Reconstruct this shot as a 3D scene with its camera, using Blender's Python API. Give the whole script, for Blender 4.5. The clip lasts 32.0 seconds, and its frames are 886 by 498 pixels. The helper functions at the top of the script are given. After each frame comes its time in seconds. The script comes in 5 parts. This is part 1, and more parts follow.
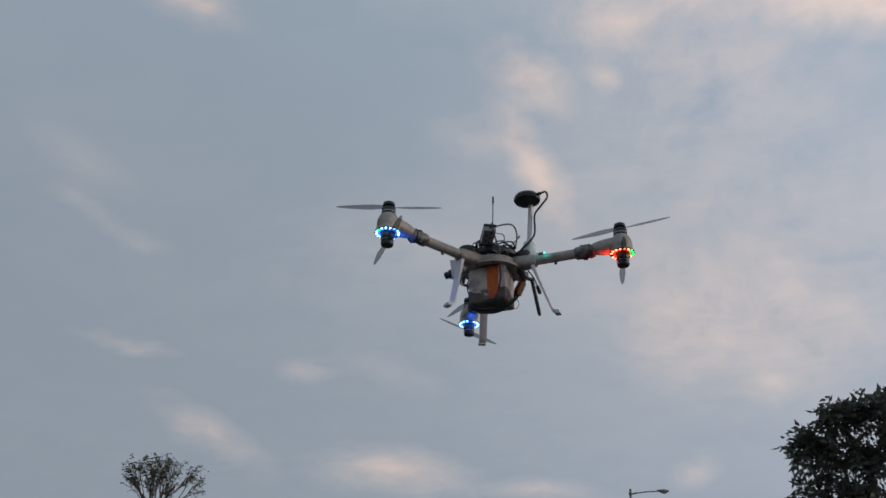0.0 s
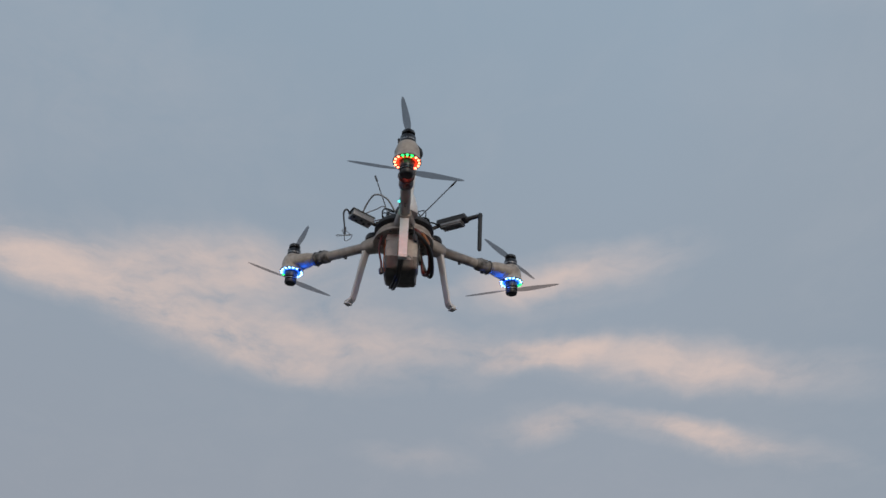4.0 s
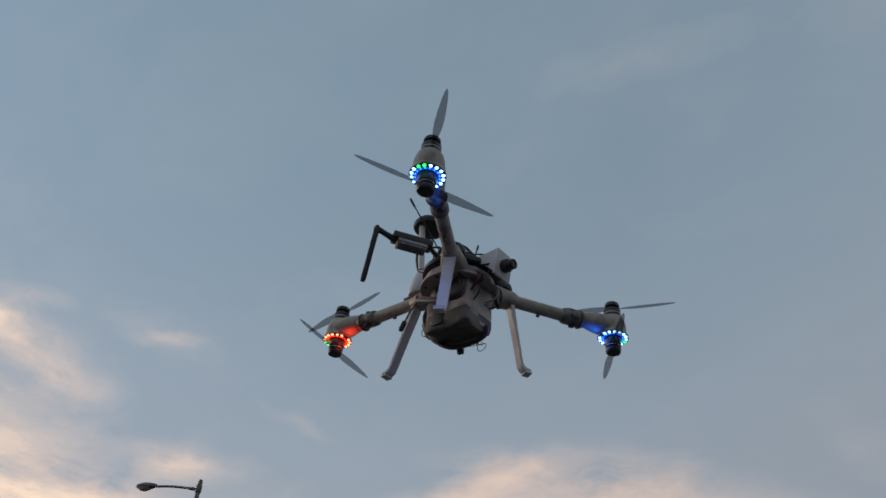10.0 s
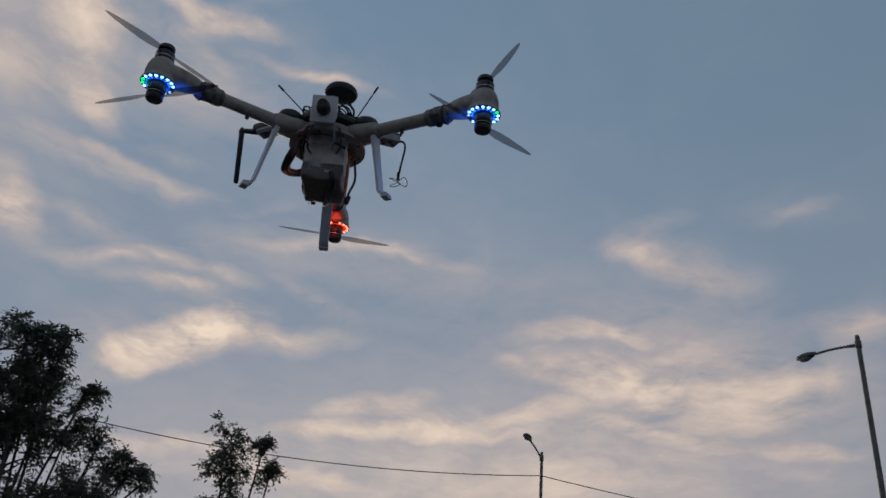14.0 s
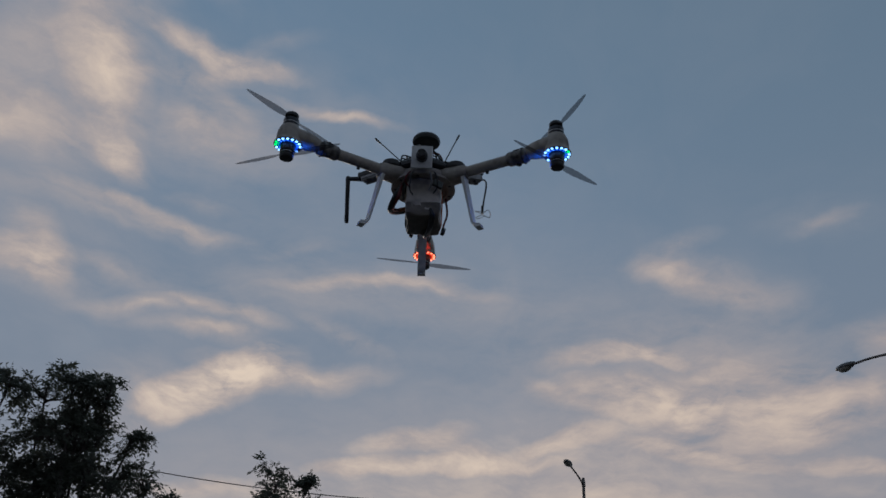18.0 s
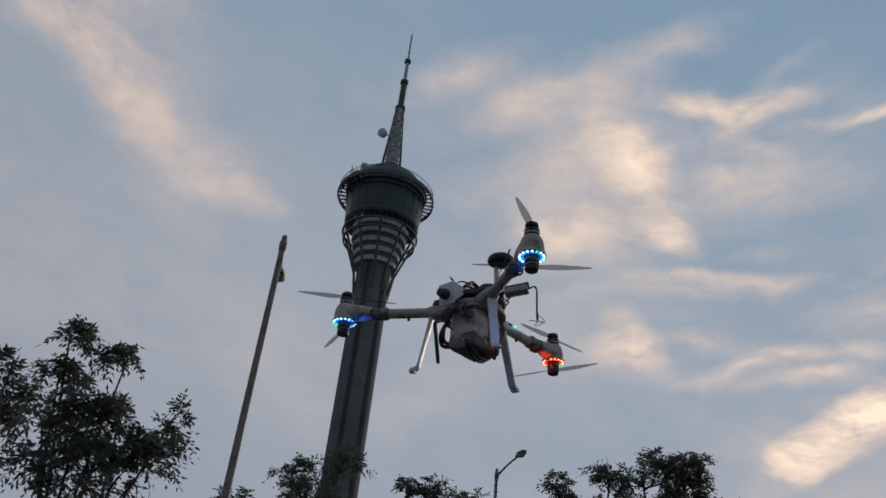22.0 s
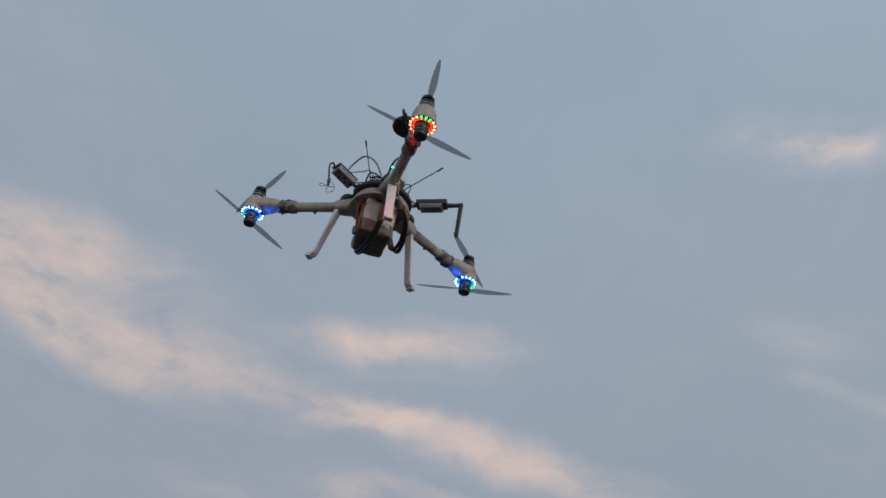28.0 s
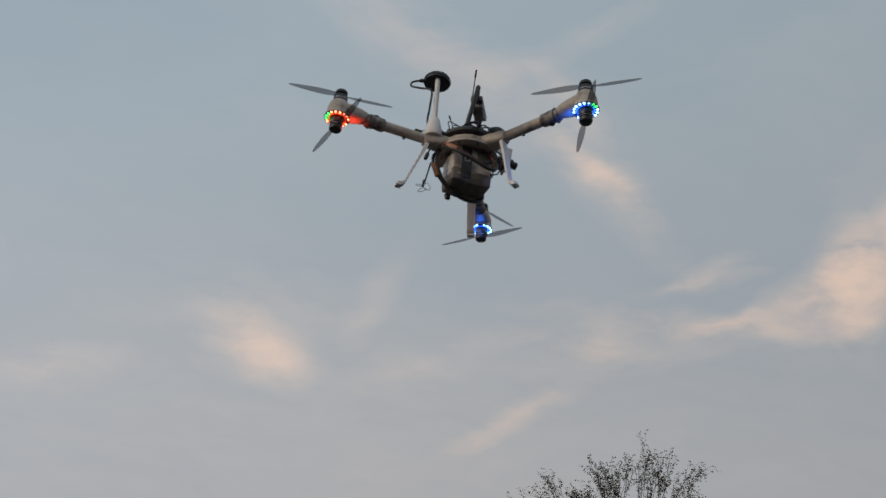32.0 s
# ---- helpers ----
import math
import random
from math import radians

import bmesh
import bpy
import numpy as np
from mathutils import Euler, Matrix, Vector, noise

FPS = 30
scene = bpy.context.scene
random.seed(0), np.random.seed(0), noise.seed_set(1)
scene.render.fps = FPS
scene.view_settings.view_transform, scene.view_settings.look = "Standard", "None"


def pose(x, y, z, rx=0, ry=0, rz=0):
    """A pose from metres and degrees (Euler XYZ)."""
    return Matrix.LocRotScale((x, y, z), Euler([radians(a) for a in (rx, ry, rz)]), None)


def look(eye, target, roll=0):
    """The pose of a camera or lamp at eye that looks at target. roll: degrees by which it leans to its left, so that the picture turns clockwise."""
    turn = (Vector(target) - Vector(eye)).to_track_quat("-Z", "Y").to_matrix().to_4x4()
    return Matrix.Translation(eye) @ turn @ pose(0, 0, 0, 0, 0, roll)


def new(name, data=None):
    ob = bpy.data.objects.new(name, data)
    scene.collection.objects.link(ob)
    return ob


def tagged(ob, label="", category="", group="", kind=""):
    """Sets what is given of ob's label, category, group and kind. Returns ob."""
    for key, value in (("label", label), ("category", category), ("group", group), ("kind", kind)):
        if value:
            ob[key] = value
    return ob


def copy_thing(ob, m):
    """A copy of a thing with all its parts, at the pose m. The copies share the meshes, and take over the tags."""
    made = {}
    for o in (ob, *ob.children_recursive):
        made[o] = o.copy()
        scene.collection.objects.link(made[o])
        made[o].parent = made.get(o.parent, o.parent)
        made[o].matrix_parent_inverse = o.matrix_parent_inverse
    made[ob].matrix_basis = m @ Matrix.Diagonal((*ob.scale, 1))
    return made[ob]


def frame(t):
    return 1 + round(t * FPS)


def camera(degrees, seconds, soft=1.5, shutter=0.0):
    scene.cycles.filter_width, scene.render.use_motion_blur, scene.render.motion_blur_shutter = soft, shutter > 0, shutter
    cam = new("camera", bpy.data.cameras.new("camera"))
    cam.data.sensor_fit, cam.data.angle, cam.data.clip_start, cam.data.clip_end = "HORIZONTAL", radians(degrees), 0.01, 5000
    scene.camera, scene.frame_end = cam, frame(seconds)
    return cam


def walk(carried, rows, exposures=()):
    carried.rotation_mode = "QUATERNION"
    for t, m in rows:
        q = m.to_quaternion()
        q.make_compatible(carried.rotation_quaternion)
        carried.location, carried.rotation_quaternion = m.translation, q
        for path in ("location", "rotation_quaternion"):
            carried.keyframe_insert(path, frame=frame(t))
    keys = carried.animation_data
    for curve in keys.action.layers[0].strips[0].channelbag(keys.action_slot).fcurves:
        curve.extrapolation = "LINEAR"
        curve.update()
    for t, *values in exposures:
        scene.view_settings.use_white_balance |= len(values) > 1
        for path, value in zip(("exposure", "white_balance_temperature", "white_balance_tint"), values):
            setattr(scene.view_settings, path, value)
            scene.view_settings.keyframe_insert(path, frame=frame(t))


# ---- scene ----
# exposure and tone of the sky, in units of the background strength
# seconds, stops, kelvin, tint
EXPOSURES = [(0, 0.08, 6480, 10), (1.5, 0.22, 6430, 10), (4.5, 0.24, 6560, 10), (5, 0.2, 6640, 10), (6, 0.12, 6600, 10), (7, 0.14, 6700, 10), (8, 0.18, 7000, 10), (9, 0.04, 6950, 10), (10, -0.13, 6700, 10), (11, -0.32, 6380, 10), (12, -0.42, 6270, 10), (13, -0.56, 6120, 10), (16, -0.76, 6150, 10), (17, -0.76, 6080, 10), (18, -0.9, 6000, 10), (19, -0.7, 6080, 10), (20, -0.14, 6080, 10), (20.5, 0.06, 6080, 10), (21, -0.26, 6220, 10), (22, -0.3, 6400, 10), (22.5, 0.24, 6650, 10), (23, -0.22, 6560, 10), (24, -0.26, 6700, 10), (25, -0.05, 6720, 10), (26, 0.1, 6380, 10), (27, 0.2, 6330, 10), (28.5, 0.26, 6560, 10), (29, 0.27, 6600, 10), (29.5, 0.22, 6560, 10), (30, 0.15, 6540, 10), (31, 0.17, 6700, 10), (32, 0.24, 7150, 10)]
VEIL, VEIL_LOW, VEIL_AWAY, VEIL_SUNWARD = 0.86, (3.15, 3.52, 4.1, 1), (2.72, 3.46, 4.25, 1), (2.0, 3.0, 4.1, 1)
VEIL_CLEAR = (1.9, 2.7, 3.5, 1)
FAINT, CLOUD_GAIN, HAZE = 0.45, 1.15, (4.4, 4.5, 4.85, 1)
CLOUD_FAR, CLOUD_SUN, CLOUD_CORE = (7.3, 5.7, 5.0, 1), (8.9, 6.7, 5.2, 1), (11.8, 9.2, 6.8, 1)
SUN_POWER = 0.85
VEIL_DUSK = (2.72, 3.18, 3.72, 1)
GLOW = 0.35  # stops by which the sky brightens towards the sun and dims away from it

# ------------------------------------------------------------------ camera
# seconds, eye x, y, z (m), yaw to the left of +y, pitch up, roll (degrees)
PATH = [
    (0, 0.5545, -1.6321, 1.6792, 22.559, 26.569, 3.387),
    (0.5, 0.6935, -1.5868, 1.6611, 26.386, 26.462, 3.885),
    (1, 0.9868, -1.4948, 1.6613, 32.642, 27.065, 4.597),
    (1.5, 1.1873, -1.3458, 1.6505, 37.641, 27.068, 5.916),
    (2, 1.2842, -1.1359, 1.6240, 44.461, 28.864, 3.622),
    (2.5, 1.5108, -0.8744, 1.6063, 58.354, 29.421, 3.506),
    (4.5, 1.5918, 0.2419, 1.6166, 94.682, 29.509, -1.630),
    (5, 1.3568, 0.4692, 1.6400, 104.846, 30.837, -4.107),
    (5.5, 1.1909, 0.7564, 1.6266, 117.709, 30.216, -5.170),
    (6, 1.0093, 0.9890, 1.5973, 129.722, 31.475, 1.734),
    (6.5, 0.7776, 1.1699, 1.5970, 141.524, 32.093, 0.919),
    (7, 0.5006, 1.3187, 1.6025, 154.663, 30.718, -0.908),
    (7.5, 0.1204, 1.3125, 1.5749, 173.612, 36.639, 2.316),
    (8, -0.1589, 1.2683, 1.5681, 187.071, 38.777, 3.913),
    (8.5, -0.3510, 1.2355, 1.5750, 191.546, 37.606, 1.211),
    (9, -0.5128, 1.1305, 1.5534, 199.008, 36.902, 5.361),
    (9.5, -0.6480, 1.0476, 1.5823, 211.279, 34.801, 4.984),
    (10, -0.7396, 0.8585, 1.6377, 222.400, 39.668, 4.745),
    (10.5, -0.8638, 0.6488, 1.6608, 231.971, 39.055, 7.441),
    (11, -1.0222, 0.4600, 1.6805, 239.575, 34.373, 8.118),
    (11.5, -1.0629, 0.2579, 1.6726, 248.138, 34.411, 7.473),
    (12, -1.0959, 0.0835, 1.6624, 257.000, 34.144, 7.856),
    (12.5, -1.1120, -0.0726, 1.6568, 266.458, 33.064, 9.322),
    (13, -1.1119, -0.1501, 1.6865, 269.652, 31.099, 9.397),
    (13.5, -1.1238, -0.1856, 1.6845, 268.889, 29.394, 6.811),
    (15.5, -1.4501, -0.1388, 1.5656, 268.964, 27.955, 3.621),
    (16, -1.4509, -0.0862, 1.5372, 268.958, 28.189, 2.826),
    (16.5, -1.4340, -0.0199, 1.5142, 268.939, 28.691, 2.183),
    (17, -1.4121, -0.0048, 1.5174, 269.153, 28.849, 2.171),
    (17.5, -1.4016, -0.0508, 1.5088, 270.023, 29.435, 2.889),
    (18, -1.4120, -0.0691, 1.5188, 270.901, 30.458, 3.170),
    (18.5, -1.3640, -0.0537, 1.5414, 271.872, 31.687, 2.700),
    (19, -1.3172, -0.0604, 1.5640, 274.478, 32.440, 3.470),
    (19.5, -1.2988, -0.1141, 1.5882, 279.337, 32.913, 5.979),
    (20, -1.3742, -0.2162, 1.5917, 283.687, 33.218, 5.022),
    (20.5, -1.3918, -0.4139, 1.5935, 289.451, 33.062, 5.667),
    (21, -1.3310, -0.5785, 1.6413, 296.527, 32.415, 5.727),
    (21.5, -1.2733, -0.7506, 1.6631, 305.152, 31.871, 6.136),
    (22, -1.2099, -1.0558, 1.6650, 314.097, 31.451, 6.476),
    (22.5, -0.9537, -1.2124, 1.6446, 323.147, 31.298, 6.020),
    (23, -0.6211, -1.3512, 1.6791, 333.326, 30.841, 7.421),
    (23.5, -0.3830, -1.4867, 1.6226, 343.937, 31.184, 6.663),
    (24, -0.2342, -1.4270, 1.6210, 351.536, 31.218, 3.595),
    (24.5, 0.0226, -1.4215, 1.6331, 359.578, 31.324, 2.421),
    (25, 0.2998, -1.2527, 1.5997, 366.499, 33.984, 1.599),
    (25.5, 0.4660, -1.0645, 1.6401, 372.986, 34.977, 0.122),
    (26, 0.8104, -1.1778, 1.4831, 389.162, 33.471, 0.630),
    (26.5, 1.1372, -1.0889, 1.4638, 400.061, 29.650, 2.954),
    (28.5, 1.4651, 0.1291, 1.4633, 451.143, 33.571, 9.013),
    (29, 1.4021, 0.3962, 1.4775, 464.212, 33.301, 3.709),
    (29.5, 1.2655, 0.5762, 1.4859, 472.700, 36.582, 0.233),
    (30, 1.1556, 0.8125, 1.4815, 487.185, 36.979, 2.750),
    (30.5, 0.9669, 0.9871, 1.4785, 493.451, 35.819, 3.327),
    (31, 0.7948, 1.0701, 1.4678, 497.908, 39.341, 1.043),
    (31.5, 0.7390, 1.1903, 1.4277, 509.048, 36.163, -0.398),
    (32, 0.5647, 1.3622, 1.4062, 519.277, 29.995, 1.869),
]


def aim(x, y, z, yaw, pitch, roll):
    turn = Euler((0, 0, radians(yaw))).to_matrix() @ Euler((radians(90 + pitch), 0, 0)).to_matrix() @ Euler((0, 0, radians(roll))).to_matrix()
    return Matrix.Translation((x, y, z)) @ turn.to_4x4()


cam = camera(55.27, 32.0, soft=1.6)
walk(cam, [(row[0], aim(*row[1:])) for row in PATH], exposures=EXPOSURES)

# ------------------------------------------------------------------ sky and sun
SUN_AZ, SUN_EL = 15.5, 17.0


def heading(az, el):
    a, e = radians(az), radians(el)
    return Vector((math.cos(e) * math.cos(a), math.cos(e) * math.sin(a), math.sin(e)))


world = bpy.data.worlds.new("dusk_sky")
scene.world = world
world.use_nodes = True
wt = world.node_tree
wt.nodes.clear()


def wn(kind, **values):
    n = wt.nodes.new(kind)
    for k, v in values.items():
        n.inputs[int(k[1:])].default_value = v
    return n


def wmath(op, a, b=None, c=None, clamp=False):
    n = wt.nodes.new("ShaderNodeMath")
    n.operation, n.use_clamp = op, clamp
    for i, v in enumerate((a, b, c)):
        if v is None:
            continue
        if isinstance(v, (int, float)):
            n.inputs[i].default_value = v
        else:
            wt.links.new(v, n.inputs[i])
    return n.outputs[0]


def wvec(op, a, b=None, scale=None):
    n = wt.nodes.new("ShaderNodeVectorMath")
    n.operation = op
    for i, v in enumerate((a, b)):
        if v is None:
            continue
        if isinstance(v, (tuple, Vector)):
            n.inputs[i].default_value = v
        else:
            wt.links.new(v, n.inputs[i])
    if scale is not None:
        n.inputs["Scale"].default_value = scale
    return n


def wmix(fac, a, b):
    n = wt.nodes.new("ShaderNodeMix")
    n.data_type = "RGBA"
    for socket, v in ((n.inputs["Factor"], fac), (n.inputs["A"], a), (n.inputs["B"], b)):
        if isinstance(v, (int, float, tuple)):
            socket.default_value = v
        else:
            wt.links.new(v, socket)
    return n.outputs["Result"]


def wnoise(vec, scale, detail, rough=0.55, stretch=None):
    if stretch:
        vec = wvec("MULTIPLY", vec, stretch).outputs[0]
    n = wt.nodes.new("ShaderNodeTexNoise")
    n.inputs["Scale"].default_value, n.inputs["Detail"].default_value, n.inputs["Roughness"].default_value = scale, detail, rough
    wt.links.new(vec, n.inputs["Vector"])
    return n


direction = wt.nodes.new("ShaderNodeTexCoord").outputs["Generated"]
sky = wt.nodes.new("ShaderNodeTexSky")
sky.sky_type, sky.sun_disc = "NISHITA", False
sky.sun_elevation, sky.sun_rotation = radians(SUN_EL), radians(90 - SUN_AZ)
sky.air_density, sky.dust_density, sky.ozone_density = 1.0, 2.0, 2.5
# the thin veil of high cloud that greys the blue, with slow unevenness
veil_noise = wnoise(direction, 2.6, 4, 0.5).outputs["Fac"]
veil = wmath("MULTIPLY_ADD", veil_noise, 0.3, VEIL)
height = wt.nodes.new("ShaderNodeSeparateXYZ")
wt.links.new(direction, height.inputs[0])
up = wmath("MULTIPLY", height.outputs[2], 1.0, clamp=True)
toward_sun = wvec("DOT_PRODUCT", direction, heading(SUN_AZ, SUN_EL)).outputs["Value"]
low = wmath("MULTIPLY_ADD", up, -2.0, 1.4, clamp=True)
sunward = wmath("MULTIPLY_ADD", toward_sun, 0.8, 0.1, clamp=True)
veil_tint = wmix(low, wmix(sunward, VEIL_AWAY, VEIL_SUNWARD), VEIL_LOW)
# the veil thins out to clearer blue high up on one side
toward_gap = wvec("DOT_PRODUCT", direction, heading(-42, 62)).outputs["Value"]
veil_tint = wmix(wmath("MULTIPLY_ADD", toward_gap, 4.5, -3.6, clamp=True), veil_tint, VEIL_CLEAR)
toward_dusk = wvec("DOT_PRODUCT", direction, heading(122, 14)).outputs["Value"]
veil_tint = wmix(wmath("MULTIPLY_ADD", toward_dusk, 4.2, -3.2, clamp=True), veil_tint, VEIL_DUSK)
base = wmix(wmath("MULTIPLY", veil, 1.0, clamp=True), sky.outputs[0], veil_tint)
# drifting cloud: each patch a soft ellipse on the sky, torn by noise
warp_a = wvec("SUBTRACT", wnoise(direction, 5.0, 3).outputs["Color"], (0.5, 0.5, 0.5)).outputs[0]
warp_b = wvec("SUBTRACT", wnoise(direction, 19.0, 4).outputs["Color"], (0.5, 0.5, 0.5)).outputs[0]
bent = wvec("ADD", direction, wvec("SCALE", warp_a, scale=0.055).outputs[0]).outputs[0]
bent = wvec("ADD", bent, wvec("SCALE", warp_b, scale=0.022).outputs[0]).outputs[0]
cover = [None, None]  # torn cloud, and soft banks


def cloud(az, el, half_length, half_width, turn, strength, soft=False):
    """A patch of cloud at a heading, its half sizes and its turn in degrees."""
    c = heading(az, el)
    right = Vector((math.sin(radians(az)), -math.cos(radians(az)), 0))
    upward = right.cross(c)
    e1 = math.cos(radians(turn)) * right + math.sin(radians(turn)) * upward
    e2 = c.cross(e1)
    m = Matrix((e1, e2, c)).transposed()
    n = wt.nodes.new("ShaderNodeMapping")
    n.vector_type = "TEXTURE"
    n.inputs["Location"].default_value = c
    n.inputs["Rotation"].default_value = m.to_euler()
    n.inputs["Scale"].default_value = (1.7 * math.sin(radians(half_length)), 1.7 * math.sin(radians(half_width)), 0.6)
    wt.links.new(bent, n.inputs["Vector"])
    g = wt.nodes.new("ShaderNodeTexGradient")
    g.gradient_type = "SPHERICAL"
    wt.links.new(n.outputs[0], g.inputs[0])
    i = 1 if soft else 0
    cover[i] = wmath("MULTIPLY_ADD", g.outputs["Fac"], strength, cover[i] if cover[i] else 0.0)


cloud(106.8, 38.3, 2.9, 1.3, -35, 0.58)
cloud(105.3, 31.7, 2.4, 1.3, -64, 0.60)
cloud(100.0, 37.8, 1.0, 0.6, -36, 0.25)
cloud(110.8, 34.1, 2.0, 1.1, -13, 0.30)
cloud(107.8, 35.0, 2.0, 1.1, -51, 0.30)
cloud(134.0, 39.7, 2.7, 1.2, -1, 0.30)
cloud(90.5, 38.8, 7.5, 4.0, -6, 0.28)
cloud(93.6, 29.5, 11.5, 7.5, -33, 0.22)
cloud(95.0, 21.5, 4.7, 3.1, -52, 0.20)
cloud(139.1, 28.6, 2.4, 1.1, -13, 0.22)
cloud(138.9, 26.1, 1.3, 0.7, 4, 0.20)
cloud(134.2, 24.8, 1.3, 0.5, -0, 0.18)
cloud(132.4, 17.6, 1.7, 0.4, -1, 0.40)
cloud(121.7, 17.6, 1.4, 0.6, 1, 0.38)
cloud(116.3, 17.8, 3.0, 0.7, -10, 0.18)
cloud(127.3, 12.7, 3.3, 0.9, -23, 0.45)
cloud(115.1, 11.6, 4.2, 1.1, -2, 0.62)
cloud(104.9, 10.8, 2.6, 0.6, -4, 0.45)
cloud(95.3, 12.4, 1.3, 0.7, 23, 0.40)
cloud(90.4, 17.3, 1.5, 0.8, 11, 0.28)
cloud(138.5, 40.5, 4.1, 1.4, -12, 0.32)
cloud(136.5, 39.9, 2.1, 0.6, -3, 0.35)
cloud(166.9, 25.9, 5.9, 1.8, 9, 0.30)
cloud(169.7, 21.2, 2.8, 0.9, 2, 0.42)
cloud(158.9, 19.6, 8.1, 1.3, -7, 0.50)
cloud(159.0, 15.3, 6.0, 0.9, -13, 0.52)
cloud(169.1, 16.3, 1.9, 0.8, 12, 0.25)
cloud(134.4, 18.0, 2.0, 0.4, -0, 0.25)
cloud(136.6, 25.3, 2.4, 0.6, -12, 0.16)
cloud(-153.5, 24.0, 6.1, 1.1, -6, 0.72)
cloud(-152.1, 26.1, 4.0, 1.1, 5, 0.30)
cloud(-166.0, 22.6, 6.9, 1.8, -10, 0.62)
cloud(-169.0, 25.8, 8.1, 2.4, -7, 0.45)
cloud(-177.9, 21.6, 6.6, 1.8, -5, 0.60)
cloud(170.0, 21.7, 6.2, 1.0, -1, 0.40)
cloud(167.4, 21.3, 1.9, 0.4, 11, 0.35)
cloud(160.1, 20.3, 4.9, 1.4, -9, 0.38)
cloud(171.4, 25.7, 4.4, 1.0, 8, 0.42)
cloud(165.3, 27.2, 5.0, 1.4, 7, 0.30)
cloud(169.8, 16.6, 3.8, 1.0, 4, 0.34)
cloud(159.7, 15.9, 3.2, 0.6, -16, 0.42)
cloud(178.6, 14.8, 3.5, 0.8, -5, 0.25)
cloud(-146.0, 29.7, 4.1, 2.6, -26, 0.20)
cloud(-156.0, 36.8, 11.0, 4.8, -5, 0.10)
cloud(-137.4, 25.2, 3.0, 1.2, 19, 0.50)
cloud(-139.8, 25.5, 3.4, 1.2, 84, 0.55)
cloud(-142.2, 26.7, 3.9, 1.8, 40, 0.50)
cloud(-146.6, 26.3, 2.8, 1.1, 9, 0.30)
cloud(-154.2, 25.2, 4.3, 0.9, 7, 0.45)
cloud(-164.9, 26.7, 6.6, 1.6, 9, 0.50)
cloud(-164.3, 22.7, 7.7, 1.0, -13, 0.40)
cloud(-130.3, 27.5, 2.3, 0.5, 14, 0.30)
cloud(-131.8, 24.3, 3.3, 0.5, 4, 0.25)
cloud(-122.4, 35.4, 4.1, 1.3, -48, 0.30)
cloud(-122.9, 23.9, 1.8, 1.3, 15, 0.20)
cloud(-123.1, 43.9, 5.1, 0.8, 20, 0.18)
cloud(-113.0, 41.6, 8.9, 2.7, -34, 0.26)
cloud(-121.3, 39.5, 2.6, 0.8, -49, 0.26)
cloud(-124.9, 31.2, 4.3, 1.1, -45, 0.20)
cloud(-129.6, 26.8, 3.3, 0.4, 4, 0.35)
cloud(-127.9, 24.6, 7.4, 0.7, -11, 0.36)
cloud(-97.5, 22.1, 3.0, 1.1, 13, 0.22)
cloud(-84.6, 19.4, 3.1, 1.1, 15, 0.24)
cloud(-127.5, 23.0, 7.5, 1.0, 3, 0.24)
cloud(-97.2, 24.4, 4.7, 1.6, 8, 0.18)
cloud(-118.8, 24.0, 5.0, 0.8, -1, 0.22)
cloud(-123.8, 33.9, 3.0, 0.7, -45, 0.30)
cloud(-108.8, 21.6, 4.0, 1.1, 15, 0.16)
cloud(-105.6, 26.4, 3.2, 1.0, 61, 0.20)
cloud(-99.3, 21.5, 2.2, 1.2, -8, 0.25)
cloud(-116.2, 18.8, 4.1, 0.7, 27, 0.34)
cloud(-140.5, 25.5, 4.9, 2.0, 36, 0.25)
cloud(-50.1, 23.7, 5.3, 1.1, 17, 0.44)
cloud(-61.8, 24.3, 6.9, 1.8, -8, 0.53)
cloud(-50.6, 19.3, 5.0, 1.8, -5, 0.55)
cloud(-57.4, 22.5, 7.6, 2.6, 4, 0.48)
cloud(-51.9, 25.6, 2.9, 1.0, -6, 0.35)
cloud(-72.1, 21.7, 4.1, 1.6, -9, 0.26)
cloud(-66.0, 20.4, 5.9, 1.1, 2, 0.31)
cloud(-97.9, 47.4, 7.9, 2.0, -24, 0.14)
cloud(-70.4, 52.0, 6.0, 1.0, 2, 0.14)
cloud(-96.9, 23.1, 3.3, 1.4, -24, 0.25)
cloud(-77.9, 25.7, 2.9, 1.3, -49, 0.14)
cloud(7.9, 26.9, 9.6, 1.8, 3, 0.24)
cloud(21.7, 36.5, 3.5, 2.2, -35, 0.20)
cloud(19.3, 38.3, 3.6, 0.8, -15, 0.25)
cloud(9.4, 38.0, 2.9, 0.3, -4, 0.40)
cloud(-16.9, 28.6, 2.3, 0.7, -7, 0.32)
cloud(-21.1, 26.5, 4.5, 1.7, -19, 0.28)
cloud(-27.5, 30.2, 1.6, 0.4, 15, 0.28)
cloud(-37.8, 26.9, 2.3, 0.4, -8, 0.20)
cloud(-19.7, 22.7, 6.0, 2.0, -9, 0.35)
cloud(-31.1, 23.7, 3.0, 0.8, 1, 0.40)
cloud(-49.7, 23.7, 2.0, 0.6, 3, 0.36)
cloud(-47.6, 20.2, 4.5, 0.4, 3, 0.36)
cloud(-28.1, 20.0, 15.4, 2.2, 4, 0.30)
cloud(31.1, 37.8, 3.4, 1.8, 32, 0.25)
cloud(29.8, 36.0, 2.5, 1.3, 41, 0.22)
cloud(26.0, 32.9, 1.4, 0.8, -34, 0.45)
cloud(20.4, 40.9, 3.9, 0.6, -5, 0.45)
